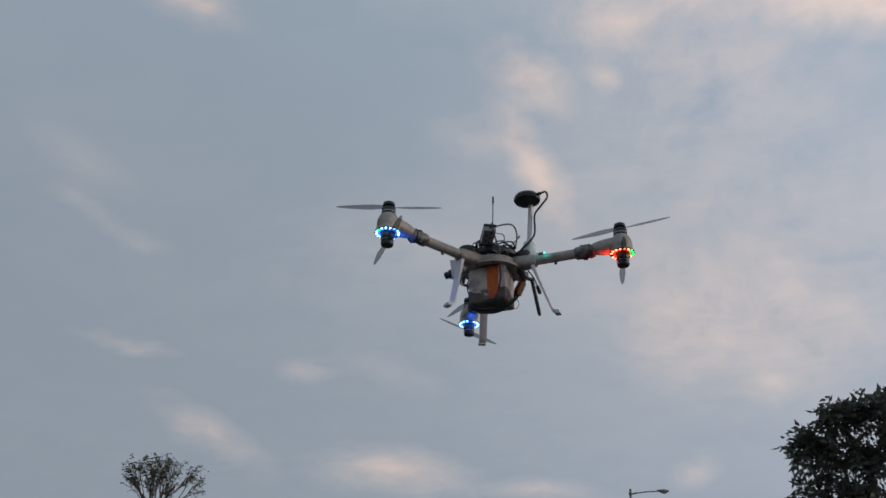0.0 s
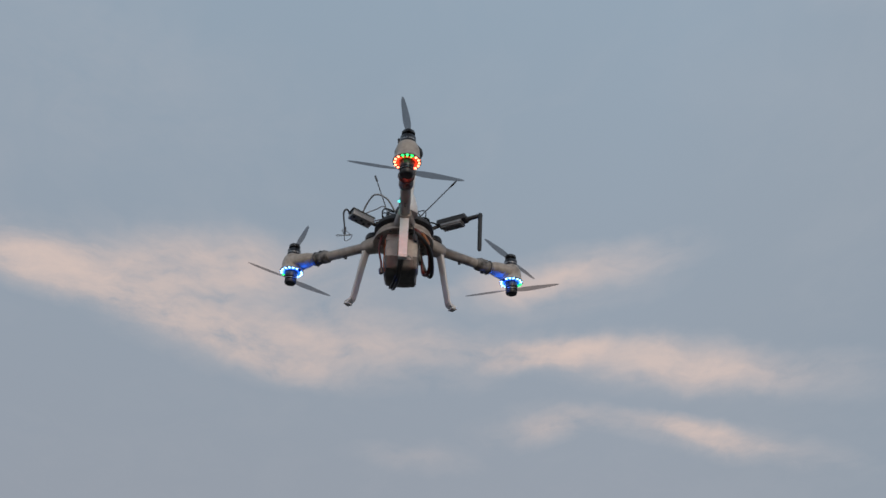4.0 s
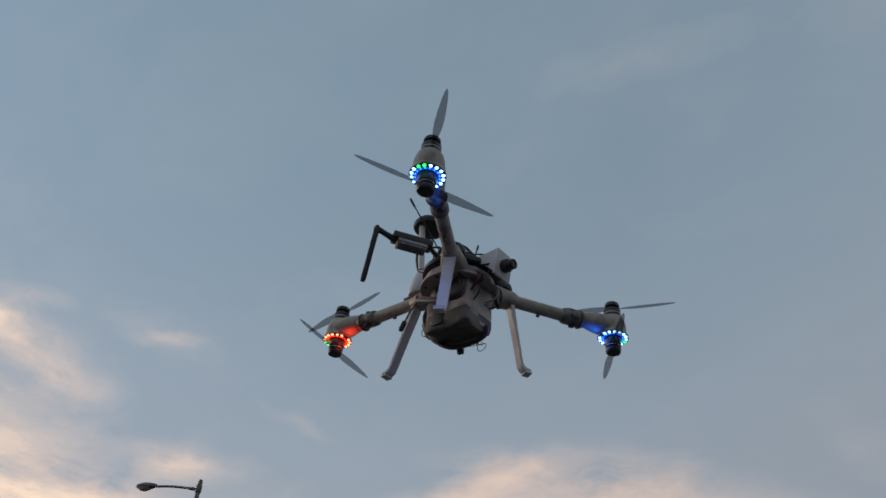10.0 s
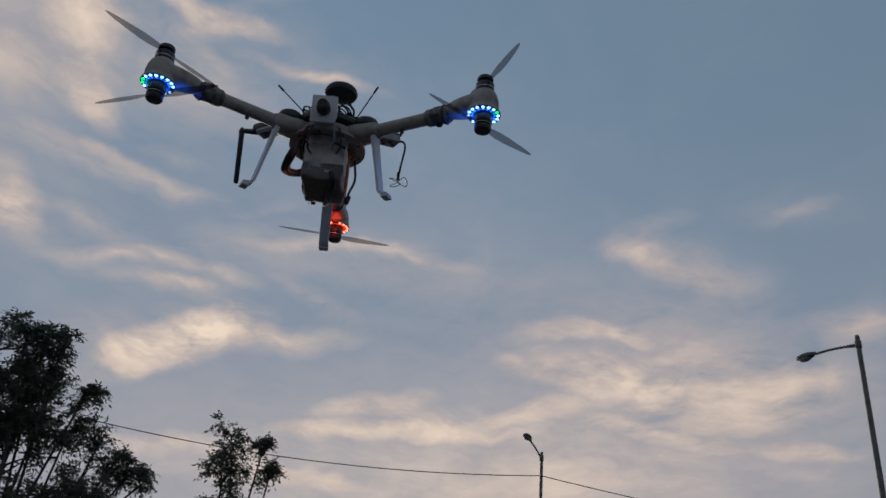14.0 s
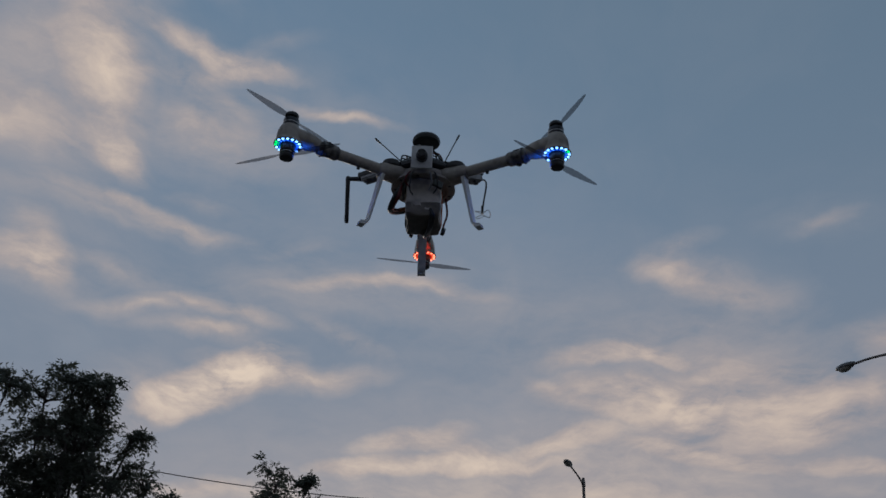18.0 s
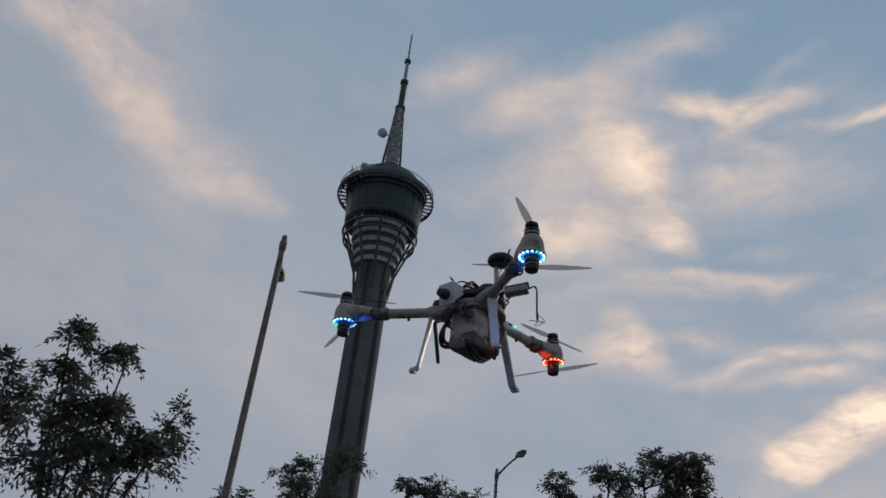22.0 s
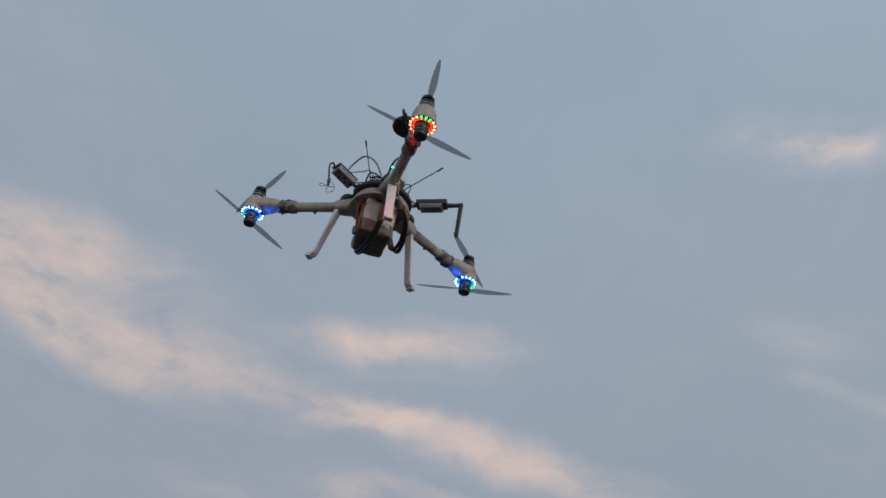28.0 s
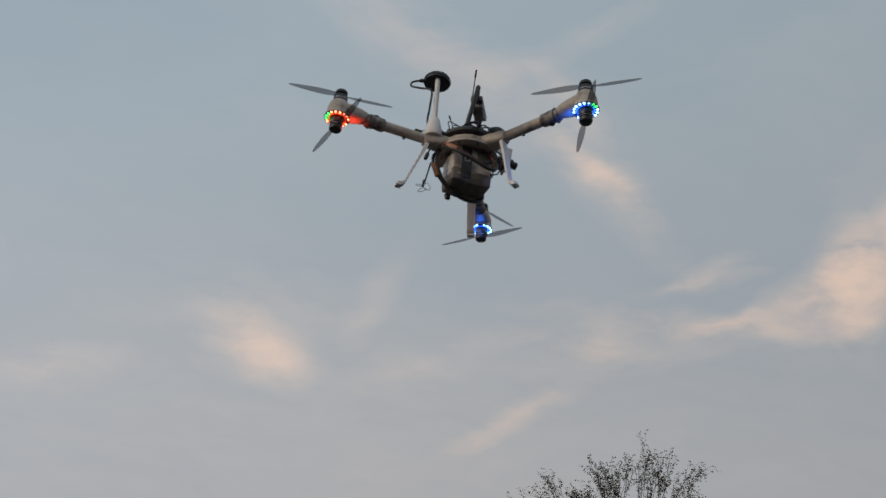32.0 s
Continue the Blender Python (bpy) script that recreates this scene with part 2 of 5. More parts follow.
cloud(21.8, 37.8, 5.8, 3.1, -11, 0.18)
cloud(10.1, 38.4, 4.4, 2.2, -23, 0.12)
cloud(26.8, 30.3, 3.0, 0.4, 2, 0.40)
cloud(20.7, 30.0, 3.7, 0.5, -4, 0.55)
cloud(19.6, 31.7, 1.8, 0.4, -2, 0.28)
cloud(29.3, 26.0, 2.1, 1.1, -49, 0.55)
cloud(24.5, 25.9, 3.3, 0.6, -4, 0.30)
cloud(22.1, 24.3, 3.4, 0.5, 17, 0.45)
cloud(16.0, 24.8, 2.7, 0.4, -9, 0.50)
cloud(18.8, 23.5, 4.2, 0.4, 6, 0.28)
cloud(7.5, 23.6, 2.5, 0.5, -25, 0.36)
cloud(11.3, 29.5, 2.4, 0.4, 15, 0.18)
cloud(7.2, 27.6, 4.3, 0.4, 9, 0.34)
cloud(1.8, 27.7, 4.0, 0.4, -5, 0.32)
cloud(17.3, 19.8, 3.6, 1.0, 32, 0.85)
cloud(15.4, 20.4, 3.4, 1.2, 21, 0.95)
cloud(10.1, 20.9, 3.9, 0.8, 4, 0.62)
cloud(15.7, 21.6, 1.8, 0.5, -8, 0.60)
cloud(21.2, 19.6, 2.6, 1.3, 10, 0.30)
cloud(2.6, 17.2, 2.5, 0.6, 14, 0.62)
cloud(0.6, 15.9, 5.3, 0.4, 4, 0.70)
cloud(-7.9, 17.7, 2.7, 0.5, 12, 0.60)
cloud(5.7, 15.3, 2.2, 0.4, 3, 0.40)
cloud(-1.4, 16.7, 2.5, 0.5, -7, 0.42)
cloud(-16.9, 30.0, 2.3, 0.6, 12, 0.34)
cloud(-17.9, 27.6, 2.6, 0.7, -22, 0.40)
cloud(-22.2, 27.1, 2.2, 0.9, -19, 0.25)
cloud(-27.2, 30.5, 2.9, 1.1, -6, 0.20)
cloud(-11.2, 23.3, 3.1, 0.6, 5, 0.60)
cloud(-15.3, 23.1, 1.5, 0.4, -14, 0.45)
cloud(-13.1, 20.3, 4.8, 1.0, -9, 0.70)
cloud(-15.8, 20.1, 2.2, 0.7, -33, 0.50)
cloud(-21.8, 20.1, 4.7, 2.1, 2, 0.36)
cloud(-23.5, 19.1, 2.9, 1.3, 19, 0.36)
cloud(-17.4, 16.7, 3.6, 0.5, -12, 0.58)
cloud(-26.4, 15.7, 2.4, 0.4, -3, 0.52)
cloud(-22.8, 18.0, 7.9, 2.6, -7, 0.28)
cloud(-30.2, 23.0, 2.0, 1.6, 26, 0.32)
cloud(-6.8, 21.2, 1.3, 0.5, -22, 0.25)
cloud(15.8, 13.8, 3.1, 0.5, 2, 0.34)
cloud(6.3, 12.4, 2.7, 0.4, -3, 0.42)
cloud(-12.8, 13.5, 15.1, 2.6, -0, 0.26)
cloud(29.2, 37.4, 4.0, 1.6, -57, 0.50)
cloud(28.9, 37.3, 2.0, 1.1, -63, 0.40)
cloud(30.6, 33.3, 4.4, 2.2, -1, 0.32)
cloud(35.1, 40.7, 4.0, 2.6, 10, 0.29)
cloud(26.1, 32.2, 1.1, 0.6, -24, 0.26)
cloud(23.7, 40.9, 4.4, 0.7, -10, 0.34)
cloud(20.8, 39.7, 3.8, 0.5, 15, 0.29)
cloud(16.5, 42.1, 2.5, 0.5, 18, 0.20)
cloud(12.2, 38.4, 3.2, 0.3, -10, 0.34)
cloud(18.3, 36.8, 3.2, 0.7, 3, 0.16)
cloud(25.1, 45.2, 2.8, 0.9, -18, 0.27)
cloud(41.2, 42.1, 6.1, 2.4, 11, 0.24)
cloud(30.2, 25.1, 2.1, 0.8, -10, 0.48)
cloud(35.7, 27.1, 7.4, 3.7, -4, 0.18)
cloud(80.0, 40.2, 4.4, 1.9, -19, 0.50)
cloud(73.4, 38.0, 4.0, 1.8, -34, 0.46)
cloud(65.1, 34.7, 4.9, 1.8, -16, 0.36)
cloud(61.0, 32.3, 2.7, 0.9, -3, 0.30)
cloud(73.0, 41.7, 5.4, 3.5, -35, 0.24)
cloud(44.4, 43.5, 3.5, 1.0, 29, 0.36)
cloud(38.4, 41.2, 2.7, 1.1, 19, 0.30)
cloud(32.8, 38.3, 3.6, 2.0, 10, 0.30)
cloud(39.1, 35.9, 3.4, 1.5, 8, 0.34)
cloud(35.8, 33.4, 2.9, 1.3, 1, 0.32)
cloud(31.0, 42.8, 2.7, 1.8, -6, 0.25)
cloud(44.1, 21.2, 3.2, 1.8, 31, 0.22)
cloud(54.6, 21.8, 5.1, 2.6, -30, 0.18)
cloud(75.9, 23.8, 12.3, 6.6, -3, 0.16)
cloud(104.2, 28.4, 1.3, 0.9, -8, 0.25)
cloud(100.4, 41.2, 2.7, 1.1, -2, 0.20)
cloud(93.2, 41.7, 3.1, 1.1, -1, 0.26)
cloud(100.8, 43.2, 2.0, 0.9, -2, 0.16)
cloud(88.3, 21.2, 4.3, 3.1, -33, 0.20)
cloud(96.5, 20.6, 4.0, 2.6, -40, 0.18)
cloud(102.2, 43.0, 6.4, 3.5, -19, 0.20)
cloud(79.0, 41.4, 7.5, 2.0, -13, 0.20)
cloud(77.2, 45.4, 6.8, 2.0, -21, 0.24)
cloud(68.4, 33.8, 5.6, 1.8, -34, 0.22)
cloud(116.7, 44.2, 4.0, 1.8, -17, 0.16)
cloud(101.6, 47.1, 3.0, 1.5, -17, 0.14)
cloud(114.9, 26.2, 7.7, 3.5, -4, 0.18)
cloud(21.2, 40.7, 4.0, 0.5, -4, 0.45)
cloud(26.4, 44.4, 4.0, 1.3, 19, 0.34)
cloud(31.0, 33.2, 3.7, 1.8, 7, 0.30)
cloud(18.6, 35.5, 4.8, 1.1, -6, 0.22)
cloud(26.2, 29.4, 5.5, 0.5, -0, 0.30)
cloud(29.6, 24.6, 2.9, 1.1, -8, 0.34)
cloud(16.1, 23.4, 2.9, 0.6, -12, 0.36)
# broad soft banks
cloud(-14.0, 12.0, 30.0, 6.0, 0, 0.62, True)
cloud(12.0, 13.0, 20.0, 4.5, 0, 0.5, True)
cloud(-10.0, 21.0, 12.0, 7.0, 0, 0.2, True)
cloud(15.0, 20.0, 8.0, 4.0, 0, 0.2, True)
cloud(60.0, 36.0, 15.0, 12.0, 0, 0.2, True)
cloud(90.0, 36.0, 17.0, 14.0, 0, 0.17, True)
cloud(-112.0, 15.0, 26.0, 8.0, 0, 0.34, True)
cloud(-96.0, 24.0, 12.0, 5.0, 8, 0.14, True)
cloud(12.0, 30.0, 18.0, 9.0, 0, 0.14)
cloud(-12.0, 22.0, 11.0, 6.0, 0, 0.2)
cloud(48.0, 26.0, 14.0, 8.0, 0, 0.1, True)
cloud(104.0, 22.0, 12.0, 8.0, 0, 0.14, True)
cloud(42.0, 31.0, 14.0, 12.0, 0, 0.13, True)
cloud(66.0, 22.0, 26.0, 9.0, 0, 0.16, True)

# the cloud sheet seen in perspective: its plane coordinates stretch towards the horizon
lift = wmath("ADD", wmath("MAXIMUM", height.outputs[2], 0.0), 0.16)
sheet = wt.nodes.new("ShaderNodeVectorMath")
sheet.operation = "DIVIDE"
flat = wvec("MULTIPLY", bent, (1, 1, 0)).outputs[0]
wt.links.new(flat, sheet.inputs[0])
wt.links.new(lift, sheet.inputs[1])
sheet_bend = wvec("SUBTRACT", wnoise(sheet.outputs[0], 2.3, 3).outputs["Color"], (0.5, 0.5, 0.5)).outputs[0]
sheet_bent = wvec("ADD", sheet.outputs[0], wvec("SCALE", sheet_bend, scale=0.5).outputs[0]).outputs[0]
strands = wnoise(sheet_bent, 4.6, 8, 0.6, stretch=(1.0, 1.8, 1.0)).outputs["Fac"]
# fibrous cirrus towards the sun, rounder clumps away from it
fibres = wnoise(bent, 8.5, 9, 0.62, stretch=(1.0, 1.0, 3.4)).outputs["Fac"]
clumps = wnoise(bent, 15.0, 8, 0.58, stretch=(1.0, 1.0, 1.3)).outputs["Fac"]
toward_clumps = wvec("DOT_PRODUCT", direction, heading(78, 36)).outputs["Value"]
clumped = wmath("MULTIPLY_ADD", toward_clumps, 3.2, -2.2, clamp=True)
grain = wmath("ADD", wmath("MULTIPLY", fibres, wmath("SUBTRACT", 1.0, clumped)), wmath("MULTIPLY", clumps, clumped))
wisps = wmath("ADD", wmath("MULTIPLY", grain, 0.72), wmath("MULTIPLY", strands, 0.28))
torn = wmath("MINIMUM", wmath("MAXIMUM", wmath("MULTIPLY_ADD", wisps, 5.4, -1.75), 0.0), 2.2)
faint = wmath("MULTIPLY", wmath("SUBTRACT", wmath("MULTIPLY", wmath("ADD", wnoise(bent, 3.0, 4, 0.5, stretch=(1, 1, 2.0)).outputs["Fac"], strands), 0.5), 0.47), FAINT)
bank = wmath("MULTIPLY", cover[1], wmath("MULTIPLY_ADD", torn, 0.3, 0.7))
amount = wmath("MAXIMUM", wmath("ADD", wmath("ADD", wmath("MULTIPLY", cover[0], torn), bank), faint), 0.0)
thin = wmath("SUBTRACT", 1.0, wmath("POWER", 2.718, wmath("MULTIPLY", amount, -CLOUD_GAIN)))
near_sun = wmath("POWER", wmath("MULTIPLY_ADD", toward_sun, 0.5, 0.5, clamp=True), 6.0)
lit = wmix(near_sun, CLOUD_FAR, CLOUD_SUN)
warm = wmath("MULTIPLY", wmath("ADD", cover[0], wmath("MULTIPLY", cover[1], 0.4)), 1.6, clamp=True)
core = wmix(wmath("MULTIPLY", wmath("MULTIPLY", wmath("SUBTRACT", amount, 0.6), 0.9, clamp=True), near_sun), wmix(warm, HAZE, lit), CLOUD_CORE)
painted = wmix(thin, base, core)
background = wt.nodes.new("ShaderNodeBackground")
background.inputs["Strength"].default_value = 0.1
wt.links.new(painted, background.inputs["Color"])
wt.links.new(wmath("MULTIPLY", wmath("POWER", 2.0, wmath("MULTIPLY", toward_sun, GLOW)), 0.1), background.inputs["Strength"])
out = wt.nodes.new("ShaderNodeOutputWorld")
wt.links.new(background.outputs[0], out.inputs[0])

sun_data = bpy.data.lights.new("sun", "SUN")
sun_data.energy, sun_data.angle, sun_data.color = SUN_POWER, radians(12), (1.0, 0.86, 0.7)
sun = new("sun", sun_data)
sun.matrix_world = look((0, 0, 0), -heading(SUN_AZ, SUN_EL))

# ------------------------------------------------------------------ materials


def material(name, colour, rough=0.6, metal=0.0, colour2=None, scale=20.0, bump=0.0, bump_scale=None, stain=None, stain_scale=4.0, emit=None, emit_strength=0.0, spec=0.5, obj_random=0.0, through_light=0.0, clear=0.0):
    """A surface with grain at one scale and stains or wear at a larger one."""
    m = bpy.data.materials.new(name)
    m.use_nodes = True
    t = m.node_tree
    p = t.nodes["Principled BSDF"]
    p.inputs["Roughness"].default_value, p.inputs["Metallic"].default_value = rough, metal
    p.inputs["Specular IOR Level"].default_value = spec
    p.inputs["Base Color"].default_value = (*colour, 1)
    pos = t.nodes.new("ShaderNodeTexCoord").outputs["Object"]

    def noise_node(s, detail=5):
        n = t.nodes.new("ShaderNodeTexNoise")
        n.inputs["Scale"].default_value, n.inputs["Detail"].default_value = s, detail
        t.links.new(pos, n.inputs["Vector"])
        return n.outputs["Fac"]

    def ramp(fac, lo, hi):
        n = t.nodes.new("ShaderNodeMapRange")
        n.inputs[1].default_value, n.inputs[2].default_value = lo, hi
        t.links.new(fac, n.inputs[0])
        return n.outputs[0]

    def mix(fac, a, b):
        n = t.nodes.new("ShaderNodeMix")
        n.data_type = "RGBA"
        t.links.new(fac, n.inputs["Factor"])
        for socket, v in ((n.inputs["A"], a), (n.inputs["B"], b)):
            if isinstance(v, tuple):
                socket.default_value = (*v, 1)
            else:
                t.links.new(v, socket)
        return n.outputs["Result"]

    col = colour
    if colour2:
        col = mix(ramp(noise_node(scale), 0.35, 0.65), colour, colour2)
    if stain:
        col = mix(ramp(noise_node(stain_scale, 6), 0.52, 0.7), col, stain)
    if obj_random:
        info = t.nodes.new("ShaderNodeNewGeometry")
        h = t.nodes.new("ShaderNodeHueSaturation")
        r = t.nodes.new("ShaderNodeMapRange")
        r.inputs[3].default_value, r.inputs[4].default_value = 1 - obj_random, 1 + obj_random
        t.links.new(info.outputs["Random Per Island"], r.inputs[0])
        t.links.new(r.outputs[0], h.inputs["Value"])
        if isinstance(col, tuple):
            h.inputs["Color"].default_value = (*col, 1)
        else:
            t.links.new(col, h.inputs["Color"])
        col = h.outputs[0]
    if not isinstance(col, tuple):
        t.links.new(col, p.inputs["Base Color"])
        r = t.nodes.new("ShaderNodeMapRange")
        r.inputs[3].default_value, r.inputs[4].default_value = max(rough - 0.12, 0.05), min(rough + 0.12, 1)
        t.links.new(noise_node(scale * 1.7), r.inputs[0])
        t.links.new(r.outputs[0], p.inputs["Roughness"])
    if bump:
        b = t.nodes.new("ShaderNodeBump")
        b.inputs["Strength"].default_value, b.inputs["Distance"].default_value = bump, 0.2 / (bump_scale or scale)
        t.links.new(noise_node(bump_scale or scale), b.inputs["Height"])
        t.links.new(b.outputs[0], p.inputs["Normal"])
    if through_light:
        thin_leaf = t.nodes.new("ShaderNodeBsdfTranslucent")
        thin_leaf.inputs[0].default_value = (*colour, 1)
        both = t.nodes.new("ShaderNodeMixShader")
        both.inputs[0].default_value = through_light
        t.links.new(p.outputs[0], both.inputs[1])
        t.links.new(thin_leaf.outputs[0], both.inputs[2])
        t.links.new(both.outputs[0], t.nodes["Material Output"].inputs[0])
    if clear:
        see_through = t.nodes.new("ShaderNodeBsdfTransparent")
        see_through.inputs[0].default_value = (0.9, 0.9, 0.91, 1)
        both = t.nodes.new("ShaderNodeMixShader")
        both.inputs[0].default_value = clear
        t.links.new(p.outputs[0], both.inputs[1])
        t.links.new(see_through.outputs[0], both.inputs[2])
        t.links.new(both.outputs[0], t.nodes["Material Output"].inputs[0])
    if emit:
        p.inputs["Emission Color"].default_value, p.inputs["Emission Strength"].default_value = (*emit, 1), emit_strength
    return m


M = {
    "white_plastic": material("white_printed_plastic", (0.43, 0.38, 0.335), 0.5, colour2=(0.34, 0.3, 0.262), scale=90, bump=0.25, bump_scale=420, stain=(0.15, 0.125, 0.105), stain_scale=24),
    "leg_plastic": material("pale_leg_plastic", (0.66, 0.65, 0.64), 0.42, colour2=(0.6, 0.59, 0.58), scale=80, bump=0.15, bump_scale=500),
    "black_plastic": material("black_plastic", (0.018, 0.018, 0.02), 0.45, colour2=(0.03, 0.03, 0.032), scale=120, bump=0.15, bump_scale=300),
    "puck": material("matt_black_puck", (0.012, 0.012, 0.014), 0.38, colour2=(0.02, 0.02, 0.022), scale=60),
    "motor": material("dark_motor_metal", (0.03, 0.03, 0.035), 0.35, 0.6, colour2=(0.05, 0.05, 0.055), scale=160),
    "silver": material("silver_metal", (0.5, 0.5, 0.5), 0.3, 0.9, colour2=(0.4, 0.4, 0.41), scale=200),
    # made see-through to imitate the faint blur of turning blades
    "blade": material("see_through_propeller_plastic", (0.05, 0.05, 0.052), 0.6, colour2=(0.07, 0.07, 0.072), scale=50, spec=0.2, clear=0.62),
    "joint": material("mottled_joint", (0.035, 0.033, 0.031), 0.5, colour2=(0.24, 0.22, 0.2), scale=85, bump=0.3, bump_scale=160),
    "rubber": material("black_rubber_cable", (0.012, 0.012, 0.012), 0.5, colour2=(0.02, 0.02, 0.02), scale=100),
    "red_cable": material("dark_red_silicone_cable", (0.14, 0.015, 0.012), 0.45, colour2=(0.1, 0.012, 0.01), scale=120),
    "grey_cable": material("grey_cable", (0.3, 0.3, 0.31), 0.5, colour2=(0.22, 0.22, 0.23), scale=120),
    "orange": material("orange_strap_fabric", (0.62, 0.14, 0.02), 0.75, colour2=(0.48, 0.1, 0.016), scale=160, bump=0.4, bump_scale=900),
    "connector": material("amber_connector_plastic", (0.36, 0.13, 0.04), 0.4, colour2=(0.26, 0.09, 0.03), scale=120),
    "wrap": material("battery_foil_wrap", (0.58, 0.52, 0.46), 0.42, colour2=(0.4, 0.35, 0.31), scale=38, bump=0.5, bump_scale=60, stain=(0.13, 0.12, 0.115), stain_scale=22),
    "wrap_dark": material("dark_battery_pack", (0.07, 0.06, 0.054), 0.5, colour2=(0.17, 0.14, 0.115), scale=34, bump=0.4, bump_scale=80),
    "circuit": material("dark_circuit_board", (0.02, 0.03, 0.028), 0.45, colour2=(0.06, 0.06, 0.055), scale=180),
    "steel_box": material("grey_metal_case", (0.22, 0.22, 0.225), 0.4, 0.5, colour2=(0.3, 0.3, 0.3), scale=130),
    "lens": material("camera_glass", (0.004, 0.004, 0.006), 0.06, spec=0.8),
    "led_blue": material("lit_blue_led", (0.05, 0.2, 0.6), 0.3, emit=(0.22, 0.5, 1.0), emit_strength=6),
    "led_red": material("lit_red_led", (0.6, 0.05, 0.03), 0.3, emit=(1.0, 0.2, 0.1), emit_strength=6),
    "led_green": material("lit_green_led", (0.05, 0.6, 0.15), 0.3, emit=(0.02, 1.0, 0.16), emit_strength=3),
    "pod_lamp": material("lit_tower_lamp", (0.8, 0.8, 0.78), 0.3, emit=(1.0, 0.95, 0.85), emit_strength=1.6),
    # emission added in place of the LEDs' light falling on the board
    "glow_blue": material("blue_painted_led_glow", (0.1, 0.15, 0.4), 0.4, emit=(0.0, 0.09, 1.0), emit_strength=0.8),
    "glow_red": material("red_painted_led_glow", (0.4, 0.1, 0.08), 0.4, emit=(1.0, 0.04, 0.01), emit_strength=0.7),
    "status_teal": material("lit_teal_led", (0.05, 0.5, 0.4), 0.3, emit=(0.05, 0.9, 0.7), emit_strength=2.0),
    # glowing tones that imitate the LEDs mirrored in the motor
    "spark_blue": material("blue_painted_led_reflection", (0.1, 0.2, 0.5), 0.3, emit=(0.04, 0.22, 1.0), emit_strength=3.6),
    "spark_red": material("red_painted_led_reflection", (0.5, 0.08, 0.05), 0.3, emit=(1.0, 0.05, 0.01), emit_strength=2.6),
    "spark_green": material("green_painted_led_reflection", (0.05, 0.5, 0.1), 0.3, emit=(0.01, 0.8, 0.1), emit_strength=1.6),
    "led_board": material("led_board", (0.03, 0.03, 0.035), 0.5, colour2=(0.05, 0.05, 0.055), scale=220),
    "lamp_metal": material("painted_lamp_steel", (0.17, 0.148, 0.135), 0.5, 0.2, colour2=(0.13, 0.115, 0.105), scale=6, stain=(0.075, 0.06, 0.05), stain_scale=2.5),
    "lamp_head": material("grey_lamp_housing", (0.16, 0.16, 0.165), 0.45, 0.2, colour2=(0.12, 0.12, 0.12), scale=9),
    "lamp_glass": material("lamp_diffuser", (0.42, 0.38, 0.32), 0.25, colour2=(0.34, 0.31, 0.27), scale=14),
    "wire": material("black_overhead_cable", (0.03, 0.03, 0.03), 0.6, colour2=(0.045, 0.045, 0.045), scale=8),
    "bark": material("grey_brown_bark", (0.055, 0.046, 0.04), 0.9, colour2=(0.1, 0.085, 0.075), scale=14, bump=0.6, bump_scale=22),
    "leaf": material("dark_green_leaves", (0.108, 0.12, 0.092), 0.5, colour2=(0.118, 0.125, 0.1), scale=1.2, obj_random=0.35, through_light=0.5),
    "leaf_dry": material("brownish_green_leaves", (0.075, 0.072, 0.04), 0.6, colour2=(0.1, 0.08, 0.05), scale=1.2, obj_random=0.35, through_light=0.5),
    "concrete": material("weathered_tower_concrete", (0.115, 0.124, 0.13), 0.85, colour2=(0.145, 0.153, 0.158), scale=0.2, stain=(0.09, 0.093, 0.092), stain_scale=0.05, bump=0.2, bump_scale=0.5),
    "tower_dark": material("dark_tower_steel", (0.05, 0.053, 0.056), 0.5, 0.2, colour2=(0.075, 0.078, 0.08), scale=0.4),
    "tower_pale": material("pale_mast_steel", (0.44, 0.45, 0.46), 0.5, 0.1, colour2=(0.28, 0.29, 0.3), scale=0.4),
    "dish": material("white_dish_paint", (0.6, 0.6, 0.6), 0.5, colour2=(0.5, 0.5, 0.5), scale=0.6),
    "tower_glass": material("green_tinted_glazing", (0.018, 0.045, 0.038), 0.3, 0.0, colour2=(0.024, 0.052, 0.044), scale=0.3, spec=0.35),
    "ground": material("worn_asphalt", (0.055, 0.055, 0.056), 0.9, colour2=(0.075, 0.073, 0.07), scale=60, bump=0.5, bump_scale=150, stain=(0.1, 0.095, 0.085), stain_scale=0.25),
}

# ------------------------------------------------------------------ mesh helpers


def part(name, bm, mat, parent=None, label="", smooth=True):
    me = bpy.data.meshes.new(name)
    bm.to_mesh(me)
    bm.free()
    if smooth:
        me.polygons.foreach_set("use_smooth", [True] * len(me.polygons))
        me.set_sharp_from_angle(angle=radians(38))
    me.materials.append(M[mat])
    ob = new(name, me)
    if parent:
        ob.parent = parent
    if label:
        tagged(ob, label)
    return ob


def skin(bm, rings, closed=True, cap=True):
    """Joins rings of points into a tube of quads."""
    vs = [[bm.verts.new(p) for p in r] for r in rings]
    for a, b in zip(vs, vs[1:]):
        n = len(a)
        for i in range(n if closed else n - 1):
            bm.faces.new((a[i], a[(i + 1) % n], b[(i + 1) % n], b[i]))
    if cap:
        bm.faces.new(list(reversed(vs[0])))
        bm.faces.new(vs[-1])
    return bm


